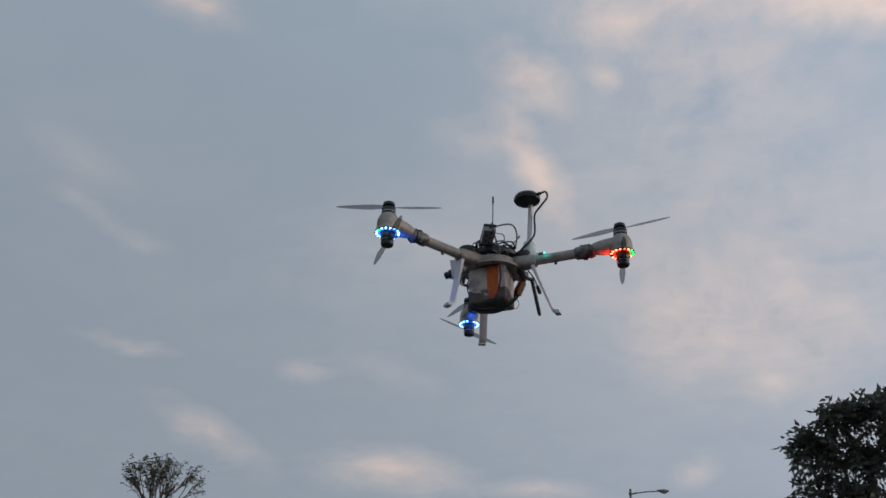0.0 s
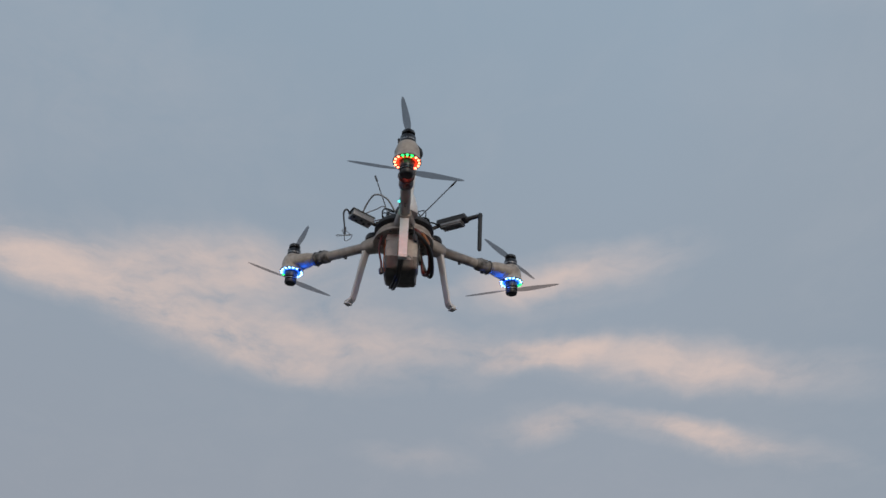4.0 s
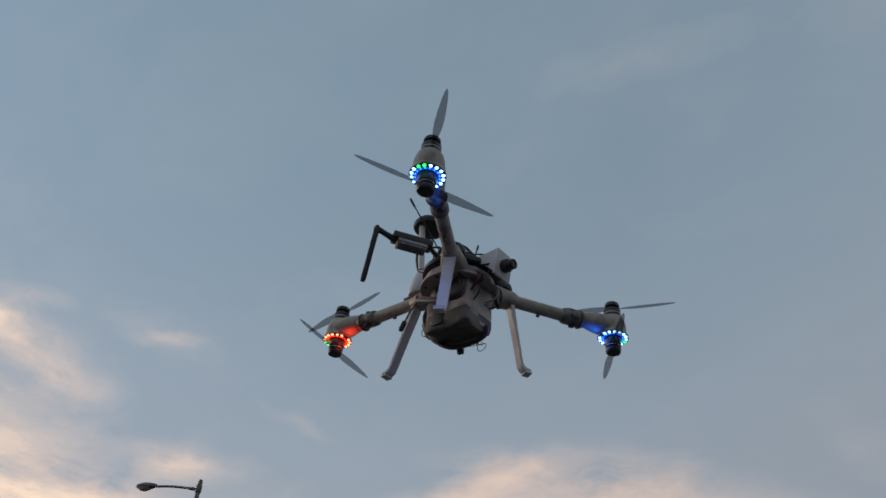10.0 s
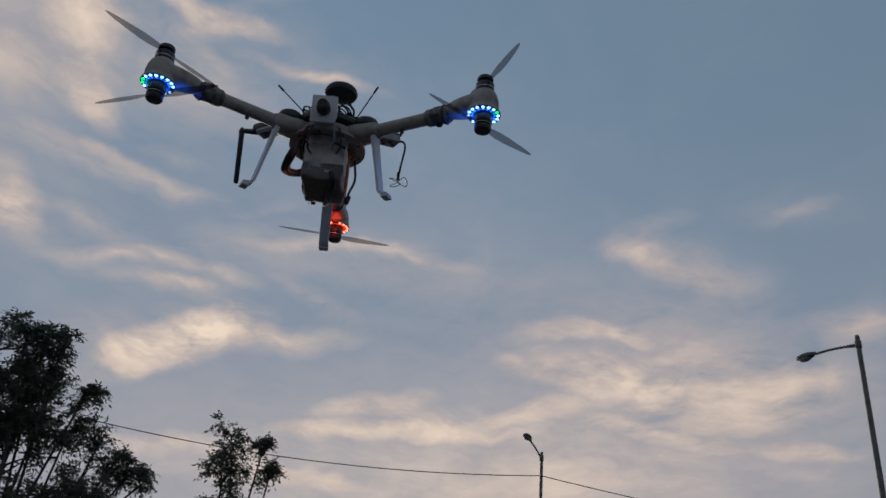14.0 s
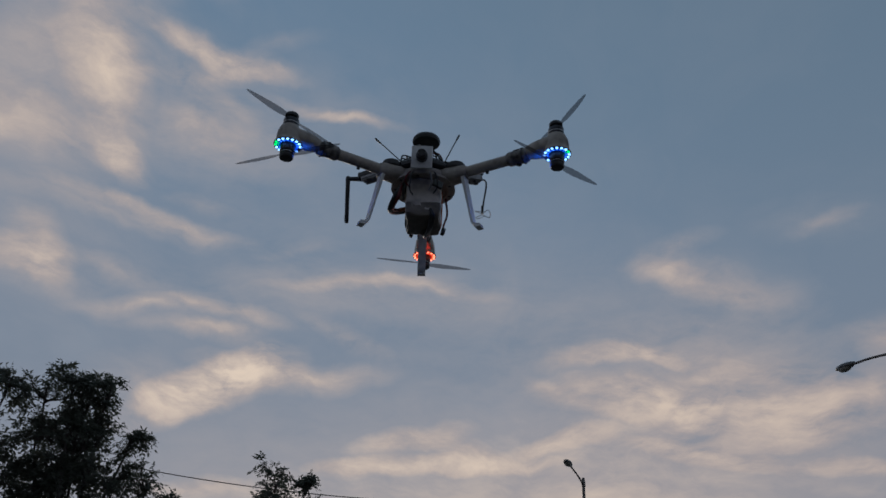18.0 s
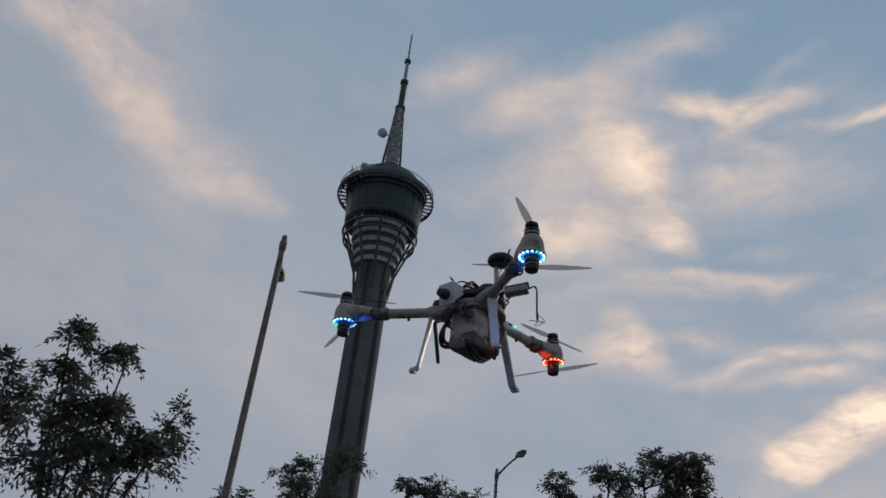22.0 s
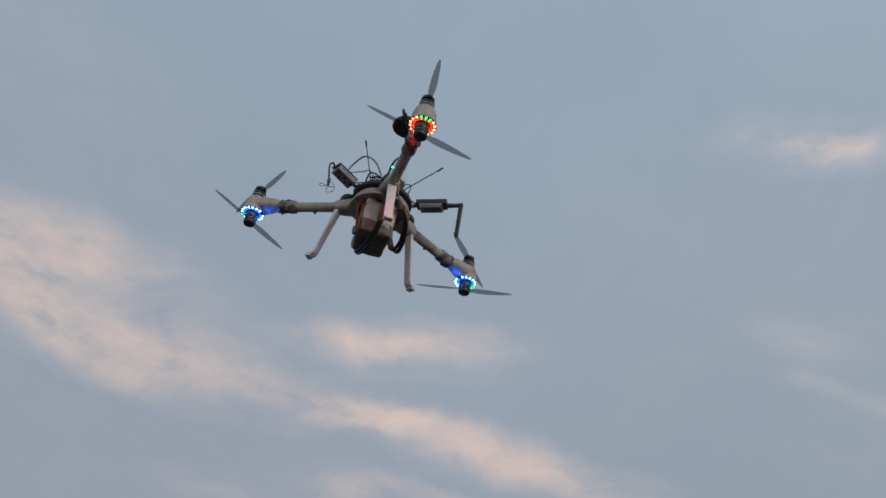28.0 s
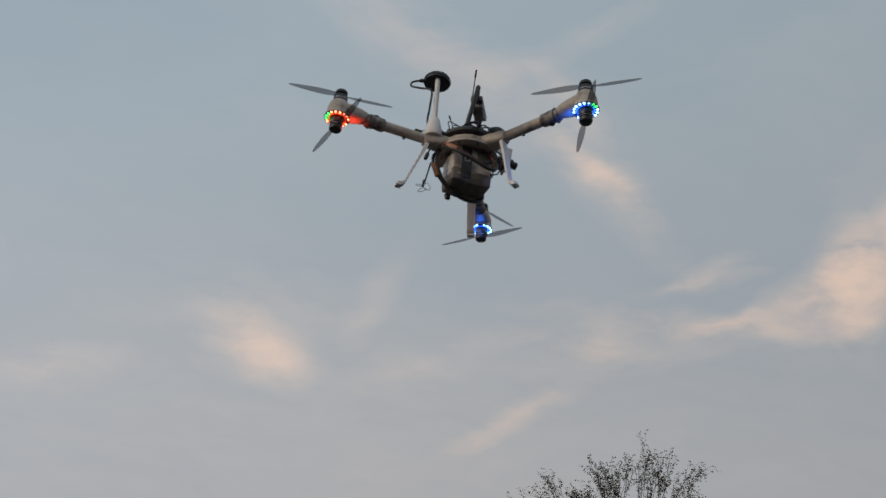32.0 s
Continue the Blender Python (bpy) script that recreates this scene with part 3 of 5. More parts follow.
def lathe(profile, n=24, at=(0, 0, 0), turn=None, bm=None, cap=True):
    """A turned body: profile of (radius, z) pairs."""
    bm = bm or bmesh.new()
    turn = turn or Matrix.Identity(3)
    rings = [[Vector(at) + turn @ Vector((max(r, 1e-4) * math.cos(2 * math.pi * i / n), max(r, 1e-4) * math.sin(2 * math.pi * i / n), z)) for i in range(n)] for r, z in profile]
    return skin(bm, rings, cap=cap)


def spline(points, steps=6):
    """A smooth line through points."""
    p = [Vector(q) for q in points]
    p = [2 * p[0] - p[1]] + p + [2 * p[-1] - p[-2]]
    line = []
    for i in range(1, len(p) - 2):
        for s in range(steps):
            u = s / steps
            line.append(0.5 * (2 * p[i] + (p[i + 1] - p[i - 1]) * u + (2 * p[i - 1] - 5 * p[i] + 4 * p[i + 1] - p[i + 2]) * u * u + (3 * p[i] - p[i - 1] - 3 * p[i + 1] + p[i + 2]) * u ** 3))
    return line + [p[-2]]


def tube(line, radius, n=8, bm=None):
    """A tube along a line; radius a number or one for each point."""
    bm = bm or bmesh.new()
    line = [Vector(q) for q in line]
    radii = radius if isinstance(radius, (list, tuple)) else [radius] * len(line)
    rings, side = [], None
    for i, p in enumerate(line):
        ahead = (line[min(i + 1, len(line) - 1)] - line[max(i - 1, 0)]).normalized()
        side = side if side is not None else ahead.orthogonal()
        side = (side - ahead * side.dot(ahead)).normalized()
        other = ahead.cross(side)
        rings.append([p + radii[i] * (math.cos(2 * math.pi * k / n) * side + math.sin(2 * math.pi * k / n) * other) for k in range(n)])
    return skin(bm, rings)


def block(size, at=(0, 0, 0), turn=None, bevel=0.0, bm=None, segments=2):
    """A box with rounded edges."""
    own = bmesh.new()
    bmesh.ops.create_cube(own, size=1.0)
    bmesh.ops.scale(own, vec=size, verts=own.verts)
    if bevel:
        bmesh.ops.bevel(own, geom=own.edges[:], offset=bevel, segments=segments, affect="EDGES", profile=0.6)
    m = Matrix.Translation(at) @ (turn.to_4x4() if turn else Matrix.Identity(4))
    bmesh.ops.transform(own, matrix=m, verts=own.verts)
    if bm is None:
        return own
    me = bpy.data.meshes.new("tmp")
    own.to_mesh(me)
    own.free()
    bm.from_mesh(me)
    bpy.data.meshes.remove(me)
    return bm


def along(direction, upward=(0, 0, 1)):
    """A turn whose x axis points along direction and whose z axis is as near upward as can be."""
    x = Vector(direction).normalized()
    y = Vector(upward).cross(x).normalized()
    return Matrix((x, y, x.cross(y))).transposed()


def thing(name, at, label, category, group="", kind=""):
    ob = new(name)
    ob.location = at
    ob.empty_display_size = 0.1
    return tagged(ob, label, category, group, kind)


# ------------------------------------------------------------------ ground
bm = bmesh.new()
n = 48
rings = [[(r * math.cos(2 * math.pi * i / n), r * math.sin(2 * math.pi * i / n), 0.0) for i in range(n)] for r in (0.5, 4, 12, 30, 90, 400, 2500)]
skin(bm, rings, cap=False)
bm.faces.new([v for v in bm.verts[:n]])
bmesh.ops.recalc_face_normals(bm, faces=bm.faces)
tagged(part("ground", bm, "ground", smooth=False), "worn grey asphalt ground of an open lot", "ground", kind="structure")

# ------------------------------------------------------------------ the tall tower
TOWER = (335 * math.cos(radians(49.25)), 335 * math.sin(radians(49.25)), 0)
tower = thing("observation_tower", TOWER, "tall grey concrete observation tower with glazed pod and antenna mast", "tower")
FACE = radians(49.25 + 180)  # the side that faces the lot


def fluted(radius_at, z0, z1, n=24, steps=14, depth=2.2):
    bm = bmesh.new()
    rings = []
    for s in range(steps + 1):
        z = z0 + (z1 - z0) * s / steps
        ring = []
        for i in range(n * 4):
            a = 2 * math.pi * i / (n * 4)
            groove = depth if (i % 16) in (6, 7, 8, 9) else 0.0
            ring.append(((radius_at(z) - groove) * math.cos(a), (radius_at(z) - groove) * math.sin(a), z))
        rings.append(ring)
    return skin(bm, rings)


part("shaft", fluted(lambda z: 7.7 + 1.5 * max(0, (60 - z) / 60) ** 2, 0, 196), "concrete", tower)
part("neck", lathe([(5.2, 186), (7.3, 191.5), (9.0, 195), (11.0, 204.5), (12.4, 213), (12.4, 216)], 40), "concrete", tower)
for z, r in ((193, 9.2), (197.5, 10.2), (202, 11.2), (206.5, 12.1), (211, 12.9)):
    part("neck_band", lathe([(r - 1.2, z - 1.5), (r + 0.4, z - 1.3), (r + 0.5, z + 0.9), (r - 1.0, z + 1.1)], 40), "tower_pale", tower)
for i in range(10):
    a = 2 * math.pi * i / 10 + 0.2
    c, s = math.cos(a), math.sin(a)
    part("strut", tube([(7.9 * c, 7.9 * s, 178), (9.6 * c, 9.6 * s, 190), (16.6 * c, 16.6 * s, 209)], 0.55, 8), "tower_dark", tower)
for z, r in ((205.5, 16.8), (209.5, 17.7)):
    part("cage_ring", lathe([(r - 0.8, z - 0.4), (r, z - 0.5), (r + 0.1, z + 0.3), (r - 0.7, z + 0.4), (r - 0.8, z - 0.4)], 64, cap=False), "tower_dark", tower)
bm = bmesh.new()
for i in range(40):
    a = 2 * math.pi * i / 40
    tube([(16.6 * math.cos(a), 16.6 * math.sin(a), 205.5), (17.4 * math.cos(a), 17.4 * math.sin(a), 209.5), (16.8 * math.cos(a), 16.8 * math.sin(a), 214)], 0.11, 4, bm)
tagged(part("cage_bars", bm, "tower_dark", tower), kind="stuff")
part("pod_floor", lathe([(11.8, 213.2), (16.8, 213.8), (17.1, 214.8), (12, 215.4)], 64), "tower_dark", tower)
part("glazing", lathe([(17.0, 214.8), (17.5, 219.0), (18.3, 227.5), (18.3, 233.5)], 72), "tower_glass", tower, "green tinted glazing band")
for z, r in ((215.0, 17.2), (228.5, 18.6)):
    part("glazing_rail", lathe([(r - 0.3, z - 0.5), (r + 0.15, z - 0.4), (r + 0.15, z + 0.4), (r - 0.3, z + 0.5)], 72), "tower_dark", tower)
for i in range(24):
    a = FACE + 2 * math.pi * i / 24
    part("mullion", tube([(17.1 * math.cos(a), 17.1 * math.sin(a), 215.2), (17.6 * math.cos(a), 17.6 * math.sin(a), 219), (18.45 * math.cos(a), 18.45 * math.sin(a), 228)], 0.07, 4), "tower_dark", tower)
part("deck_ring", lathe([(22.5, 229.6), (23.1, 229.5), (23.3, 230.4), (23.1, 231.6), (22.6, 231.5), (22.5, 229.6)], 96, cap=False), "tower_dark", tower)
part("deck_inner_ring", lathe([(18.3, 231.0), (19.0, 230.8), (19.1, 233.4), (18.3, 233.6), (18.3, 231.0)], 96, cap=False), "tower_dark", tower)
for i in range(44):
    a = 2 * math.pi * i / 44
    r = Matrix.Rotation(a, 3, "Z")
    part("deck_fin", block((3.9, 0.5, 0.7), r @ Vector((20.75, 0, 230.9)), r, 0.1), "tower_pale", tower, smooth=False)
part("roof", lathe([(19.7, 233.0), (19.4, 235.2), (16.2, 238.6), (14.6, 241.4), (10.6, 243.6), (7.8, 246.4), (5.6, 247.2), (5.2, 249.4)], 64), "tower_dark", tower)
part("roof_rail", lathe([(22.4, 234.6), (22.55, 234.5), (22.55, 234.8), (22.4, 234.8), (22.4, 234.6)], 72, cap=False), "tower_dark", tower)
bm = bmesh.new()
rnd = random.Random(5)
for i in range(90):
    a = 2 * math.pi * i / 90
    tube([(22.5 * math.cos(a), 22.5 * math.sin(a), 232), (22.5 * math.cos(a), 22.5 * math.sin(a), 234.7)], 0.09, 4, bm)
tagged(part("rail_posts", bm, "tower_dark", tower), kind="stuff")
for i in range(16):
    a = FACE - 1.15 + rnd.uniform(-0.6, 0.6) - (i % 3) * 0.25
    r = rnd.uniform(17.5, 22.5)
    base = Vector((r * math.cos(a), r * math.sin(a), 232.4))
    part("whip_antenna", tube([base, base + Vector((rnd.uniform(-1.5, 1.5), rnd.uniform(-1.5, 1.5), rnd.uniform(2.5, 6.5)))], 0.24, 5), "tower_dark", tower)
# equipment cabins and stays crowd the roof below the mast
for i in range(22):
    a = 2 * math.pi * i / 22 + rnd.uniform(-0.1, 0.1)
    r = rnd.choice((10.5, 13.5, 16.0))
    r_m = Matrix.Rotation(a, 3, "Z")
    h = rnd.uniform(1.6, 3.4)
    part("roof_cabin", block((rnd.uniform(1.5, 2.8), rnd.uniform(2, 4.2), h), r_m @ Vector((r, 0, 234.4 + (18 - r) * 0.72 + h * 0.5)), r_m, 0.15), "tower_dark", tower, smooth=False)
for i in range(9):
    a = FACE - 1.25 + rnd.uniform(-0.45, 0.45)
    r_m = Matrix.Rotation(a, 3, "Z")
    h = rnd.uniform(1.4, 3.2)
    part("rim_cabinet", block((rnd.uniform(1.0, 1.8), rnd.uniform(1.2, 2.6), h), r_m @ Vector((rnd.uniform(19.6, 21.8), 0, 231.6 + h * 0.5)), r_m, 0.12), "tower_dark", tower, smooth=False)
for i in range(12):
    a = 2 * math.pi * (i + 0.5) / 12
    part("roof_stay", tube([(17.6 * math.cos(a), 17.6 * math.sin(a), 234.5), (12.6 * math.cos(a), 12.6 * math.sin(a), 242.5), (5.2 * math.cos(a), 5.2 * math.sin(a), 248.5)], 0.24, 5), "tower_dark", tower)
left = Vector((math.cos(FACE - radians(90)), math.sin(FACE - radians(90)), 0))
front = Vector((math.cos(FACE), math.sin(FACE), 0))
for (sx, sy, sz), r in (((6.8, 1.0, 269.5), 2.3), ((12.2, 4.0, 244.5), 2.1)):
    p = left * sx + front * sy + Vector((0, 0, sz))
    facing = (left * 0.55 + front - Vector((0, 0, 0.35))).to_track_quat("Z", "Y").to_matrix()
    part("dish_antenna", lathe([(r * 0.2, -1.3), (r * 0.95, -1.1), (r, 0.9), (r * 0.92, 1.2), (r * 0.2, 1.5)], 24, p, facing), "dish", tower, "pale drum antenna")
    part("dish_arm", tube([p, p - left * 3.2 + Vector((0, 0, -1.0))], 0.25, 6), "tower_dark", tower)
mast = [(6.5, 248.0), (5.9, 254), (4.4, 268), (2.6, 287.5)]
part("mast_core", lathe([(3.7, 247.5), (3.1, 262), (2.0, 288)], 20), "tower_pale", tower, "pale tapering mast tube")
for k in range(4):
    a = FACE + radians(45 + 90 * k)
    part("mast_leg", tube([(r * math.cos(a), r * math.sin(a), z) for r, z in mast], 0.34, 6), "tower_dark", tower)
bm = bmesh.new()
for j in range(7):
    z0, z1 = 250 + j * 5.0, 255.0 + j * 5.0
    r0, r1 = 6.3 - (z0 - 250) * 0.1, 6.3 - (z1 - 250) * 0.1
    for k in range(4):
        a0, a1 = FACE + radians(45 + 90 * k), FACE + radians(135 + 90 * k)
        for (ra, za, aa), (rb, zb, ab) in (((r0, z0, a0), (r1, z1, a1)), ((r0, z0, a1), (r1, z1, a0)), ((r1, z1, a0), (r1, z1, a1))):
            tube([(ra * math.cos(aa), ra * math.sin(aa), za), (rb * math.cos(ab), rb * math.sin(ab), zb)], 0.13, 4, bm)
part("mast_lattice", bm, "tower_dark", tower)
for z, r in ((288, 2.6), (306, 2.1), (321, 1.7)):
    part("mast_flange", lathe([(r * 0.6, z - 1.3), (r, z - 0.9), (r, z + 0.7), (r * 0.6, z + 1.2)], 20), "tower_dark", tower)
part("mast_upper", lathe([(1.55, 288), (1.5, 306)], 16), "tower_dark", tower)
bm = bmesh.new()
for j in range(9):
    z = 290 + j * 1.8
    for k in range(6):
        a = FACE + radians(60 * k + 15)
        tube([(1.4 * math.cos(a), 1.4 * math.sin(a), z), (2.1 * math.cos(a), 2.1 * math.sin(a), z + 0.2)], 0.09, 4, bm)
tagged(part("mast_pegs", bm, "tower_dark", tower), kind="stuff")
part("mast_pole", lathe([(1.0, 306), (0.9, 321), (0.55, 322), (0.45, 337.5), (0.5, 337.7), (0.5, 339.5), (0.15, 342)], 12), "tower_pale", tower)
for turn, r in ((-62, 14.4), (-44, 13.6)):
    a = FACE + radians(turn)
    part("pod_lamp", lathe([(0.1, -0.3), (0.36, -0.22), (0.36, 0.22), (0.1, 0.3)], 10, (r * math.cos(a), r * math.sin(a), 212.9)), "pod_lamp", tower, "small lit white lamp")

# ------------------------------------------------------------------ street lamps
first_lamp = None


def street_lamp(az_pole, dist, az_head, d_head, label):
    """A steel post with one side arm; headings are seen from the middle of the lot."""
    global first_lamp
    foot = Vector((dist * math.cos(radians(az_pole)), dist * math.sin(radians(az_pole)), 0))
    head = Vector((d_head * math.cos(radians(az_head)), d_head * math.sin(radians(az_head)), 0))
    way = (head - foot).normalized()
    ang = math.degrees(math.atan2(way.y, way.x))
    if first_lamp:
        ob = copy_thing(first_lamp, pose(*foot, 0, 0, ang))
        return tagged(ob, label)
    ob = first_lamp = thing("street_lamp", foot, label, "street lamp", "street lamps round the lot")
    ob.rotation_euler = (0, 0, radians(ang))
    part("base_plate", block((0.42, 0.42, 0.03), (0, 0, 0.015), None, 0.008), "lamp_metal", ob)
    part("pole", lathe([(0.14, 0.03), (0.135, 1.2), (0.11, 1.25), (0.075, 13.32), (0.06, 13.4), (0.02, 13.42)], 16), "lamp_metal", ob)
    part("collar", lathe([(0.085, 12.95), (0.1, 12.97), (0.1, 13.2), (0.085, 13.22)], 16), "lamp_metal", ob)
    part("arm", tube(spline([(0.05, 0, 13.07), (0.5, 0, 13.18), (1.2, 0, 13.32), (2.0, 0, 13.42)]), [0.055] * 6 + [0.042] * 13, 10), "lamp_metal", ob)
    bm = bmesh.new()
    rings = []
    for s, w, h in ((1.9, 0.05, 0.05), (2.0, 0.09, 0.08), (2.15, 0.15, 0.11), (2.4, 0.19, 0.13), (2.62, 0.17, 0.11), (2.75, 0.1, 0.07), (2.79, 0.02, 0.02)):
        rings.append([(s, w * math.cos(k * math.pi / 6), 13.45 + (s - 2) * 0.04 + h * max(math.sin(k * math.pi / 6), -0.45)) for k in range(12)])
    head_ob = part("lamp_housing", skin(bm, rings), "lamp_head", ob)
    bm = bmesh.new()
    rings = []
    for s, w, h in ((2.16, 0.1, 0.04), (2.25, 0.145, 0.1), (2.42, 0.16, 0.13), (2.58, 0.13, 0.1), (2.68, 0.06, 0.03)):
        rings.append([(s, w * math.cos(math.pi + k * math.pi / 8), 13.41 + (s - 2) * 0.04 + h * math.sin(math.pi + k * math.pi / 8)) for k in range(9)])
    part("lamp_bowl", skin(bm, rings, closed=True), "lamp_glass", head_ob, "pale plastic lamp bowl")
    return ob


street_lamp(57.75, 18.36, 57.2, 21.36, "tall dark steel street lamp standing near the trees")
street_lamp(-31.6, 27.4, -27.7, 29.3, "tall dark steel street lamp with a side arm")
street_lamp(-9.8, 41.2, -8.8, 38.9, "tall dark steel street lamp carrying an overhead cable")
street_lamp(38.6, 36.1, 36.9, 33.9, "tall dark steel street lamp behind the tree row")
street_lamp(99.1, 57.7, 96.7, 58.8, "tall dark steel street lamp far across the lot")

# ------------------------------------------------------------------ overhead cable


def polar(az, r, z):
    return Vector((r * math.cos(radians(az)), r * math.sin(radians(az)), z))


hook = polar(-9.8, 41.1, 12.2)
for a, b, sag in ((polar(30, 42, 12.9), hook, 1.1), (hook, polar(-50, 54, 9.0), 0.9)):
    line = [a.lerp(b, i / 40) - Vector((0, 0, 4 * sag * (i / 40) * (1 - i / 40))) for i in range(41)]
    tagged(part("overhead_cable", tube(line, 0.022, 6), "wire"), "black cable strung past the lamp post", "cable", "overhead cables")

# ------------------------------------------------------------------ trees
tree_count = [0]


def leaf_mesh(tips, ways, leaf, shoots, pairs, reach, slim, rng):
    """Sprays of shoots at the tips, with drooping leaflets in pairs along each shoot."""
    m = len(tips) * shoots
    base, way = np.repeat(tips, shoots, 0), np.repeat(ways, shoots, 0)
    sd = way + rng.normal(0, 0.6, (m, 3))
    sd /= np.linalg.norm(sd, axis=1, keepdims=True)
    across = np.cross(sd, np.array([0.0, 0.0, 1.0]) + rng.normal(0, 0.35, (m, 3)))
    across /= np.linalg.norm(across, axis=1, keepdims=True) + 1e-9
    length = reach * rng.uniform(0.55, 1.2, (m, 1))
    per = pairs * 2 + 1
    n = m * per
    row = np.tile(np.arange(per), m)
    u = ((row // 2 + 0.6) / (pairs + 0.6))[:, None]
    hand = np.where(row == per - 1, 0.0, np.where(row % 2 == 0, 1.0, -1.0))[:, None]
    d, a, ln = np.repeat(sd, per, 0), np.repeat(across, per, 0), np.repeat(length, per, 0)
    pos = np.repeat(base, per, 0) + d * u * ln
    pos[:, 2:] -= u ** 2 * ln * 0.4
    ld = d * 0.6 + a * hand * 0.8 + np.array([0, 0, -0.5]) + rng.normal(0, 0.2, (n, 3))
    ld /= np.linalg.norm(ld, axis=1, keepdims=True)
    wd = np.cross(ld, np.cross(d, a) + rng.normal(0, 0.5, (n, 3)))
    wd /= np.linalg.norm(wd, axis=1, keepdims=True) + 1e-9
    size = leaf * rng.uniform(0.6, 1.15, (n, 1))
    wide = size * slim * rng.uniform(0.8, 1.2, (n, 1))
    top = np.cross(wd, ld)
    v = np.stack([pos, pos + ld * size * 0.42 + wd * wide + top * wide * 0.3, pos + ld * size - top * wide * 0.3, pos + ld * size * 0.42 - wd * wide + top * wide * 0.3], 1).reshape(-1, 3)
    q = np.arange(n)[:, None] * 4
    faces = np.concatenate([q + [0, 1, 2], q + [0, 2, 3]], 1).reshape(-1, 3)
    me = bpy.data.meshes.new("crown")
    me.vertices.add(len(v))
    me.vertices.foreach_set("co", v.ravel())
    me.loops.add(faces.size)
    me.loops.foreach_set("vertex_index", faces.ravel())
    me.polygons.add(len(faces))
    me.polygons.foreach_set("loop_start", np.arange(len(faces)) * 3)
    me.update()
    me.validate()
    return me


def tree(name, label, leaf, density, lobes):
    """A trunk with limbs to each lobe of its crown; lobes are (x, y, z, half width, half height)."""
    tree_count[0] += 1
    rng = np.random.default_rng(40 + tree_count[0])
    cx, cy = sum(l[0] for l in lobes) / len(lobes), sum(l[1] for l in lobes) / len(lobes)
    ob = thing(name, (cx, cy, 0), label, "tree", "trees round the lot")
    low = min(l[2] - l[4] for l in lobes)
    reach_x, reach_y = max(abs(l[0] - cx) + l[3] for l in lobes), max(abs(l[1] - cy) + l[3] for l in lobes)
    spread = min(max(reach_x, reach_y), 2.2)
    # the skirts of the crown, below its shaped top
    for turn in (0.4, 2.5, 4.6):
        lobes = lobes + [(cx + 0.5 * reach_x * math.cos(turn), cy + 0.5 * reach_y * math.sin(turn), low - 0.1, 0.55 * spread, 0.4 * spread)]
    low -= 0.4 * spread
    fork = Vector((rng.normal(0, 0.1), rng.normal(0, 0.1), max(1.2, low * 0.5)))
    girth = 0.1 + 0.022 * max(l[2] for l in lobes)
    part("trunk", tube(spline([(0, 0, 0), (0.05, -0.04, fork.z * 0.5), fork, fork + Vector((0.1, 0.05, 0.6))], 5), [girth * (1.25 - 0.5 * i / 15) for i in range(16)], 10), "bark", ob)
    twigs = bmesh.new()
    away = []
    for x, y, z, rw, rh in lobes:
        c = Vector((x - cx, y - cy, z))
        root = c - Vector((0, 0, rh * 0.55))
        mid = fork.lerp(root, 0.5) + Vector((rng.normal(0, 0.15), rng.normal(0, 0.15), rng.normal(0.1, 0.1)))
        part("limb", tube(spline([fork, mid, root, c], 4), [girth * 0.15 * (1 - 0.9 * i / 12) + 0.006 for i in range(13)], 6), "bark", ob)
        # each lobe is made of boughs that end in loose clumps, with gaps between them
        least = 8 if density > 1 else 5
        boughs = int(max(least, min(15, least - 1 + 4.6 * rw * rw)))
        for k in range(boughs):
            d = rng.normal(0, 1, 3) + np.array([0, 0, 0.35])
            d /= np.linalg.norm(d)
            r = rng.uniform(0.4, 0.95) if rng.random() > 0.15 else rng.uniform(0.95, 1.15)
            end = c + Vector((d[0] * rw * r, d[1] * rw * r, d[2] * rh * r))
            start = root.lerp(c, rng.uniform(0.1, 0.9))
            bend = start.lerp(end, 0.5) + Vector((rng.normal(0, 0.08), rng.normal(0, 0.08), rng.uniform(0.0, 0.14)))
            tube(spline([start, bend, end], 3), [0.03, 0.026, 0.022, 0.018, 0.014, 0.011, 0.007], 4, twigs)
            size = min(rw, rh) * rng.uniform(0.26, 0.46)
            for _ in range(int(max(5, 15 * density * (size / leaf) ** 1.5 * 0.13))):
                g = rng.normal(0, 0.5, 3)
                g = Vector((g[0], g[1], g[2] * 0.8)) * size
                tip = end + g
                tube([bend.lerp(end, rng.uniform(0.4, 1.0)), tip], [0.008, 0.004], 3, twigs)
                away.append((tip, (g.normalized() * 0.8 + (tip - c).normalized() * 0.5 + Vector((0, 0, 0.35))).normalized()))
    tagged(part("twigwork", twigs, "bark", ob), kind="stuff")
    me = leaf_mesh(np.array([a for a, _ in away]), np.array([b for _, b in away]), leaf * 1.15, 3, 3, leaf * 2.6, 0.2, rng)
    me.materials.append(M["leaf"])
    crown = new("crown", me)
    crown.parent = ob
    tagged(crown, kind="stuff")
    return ob


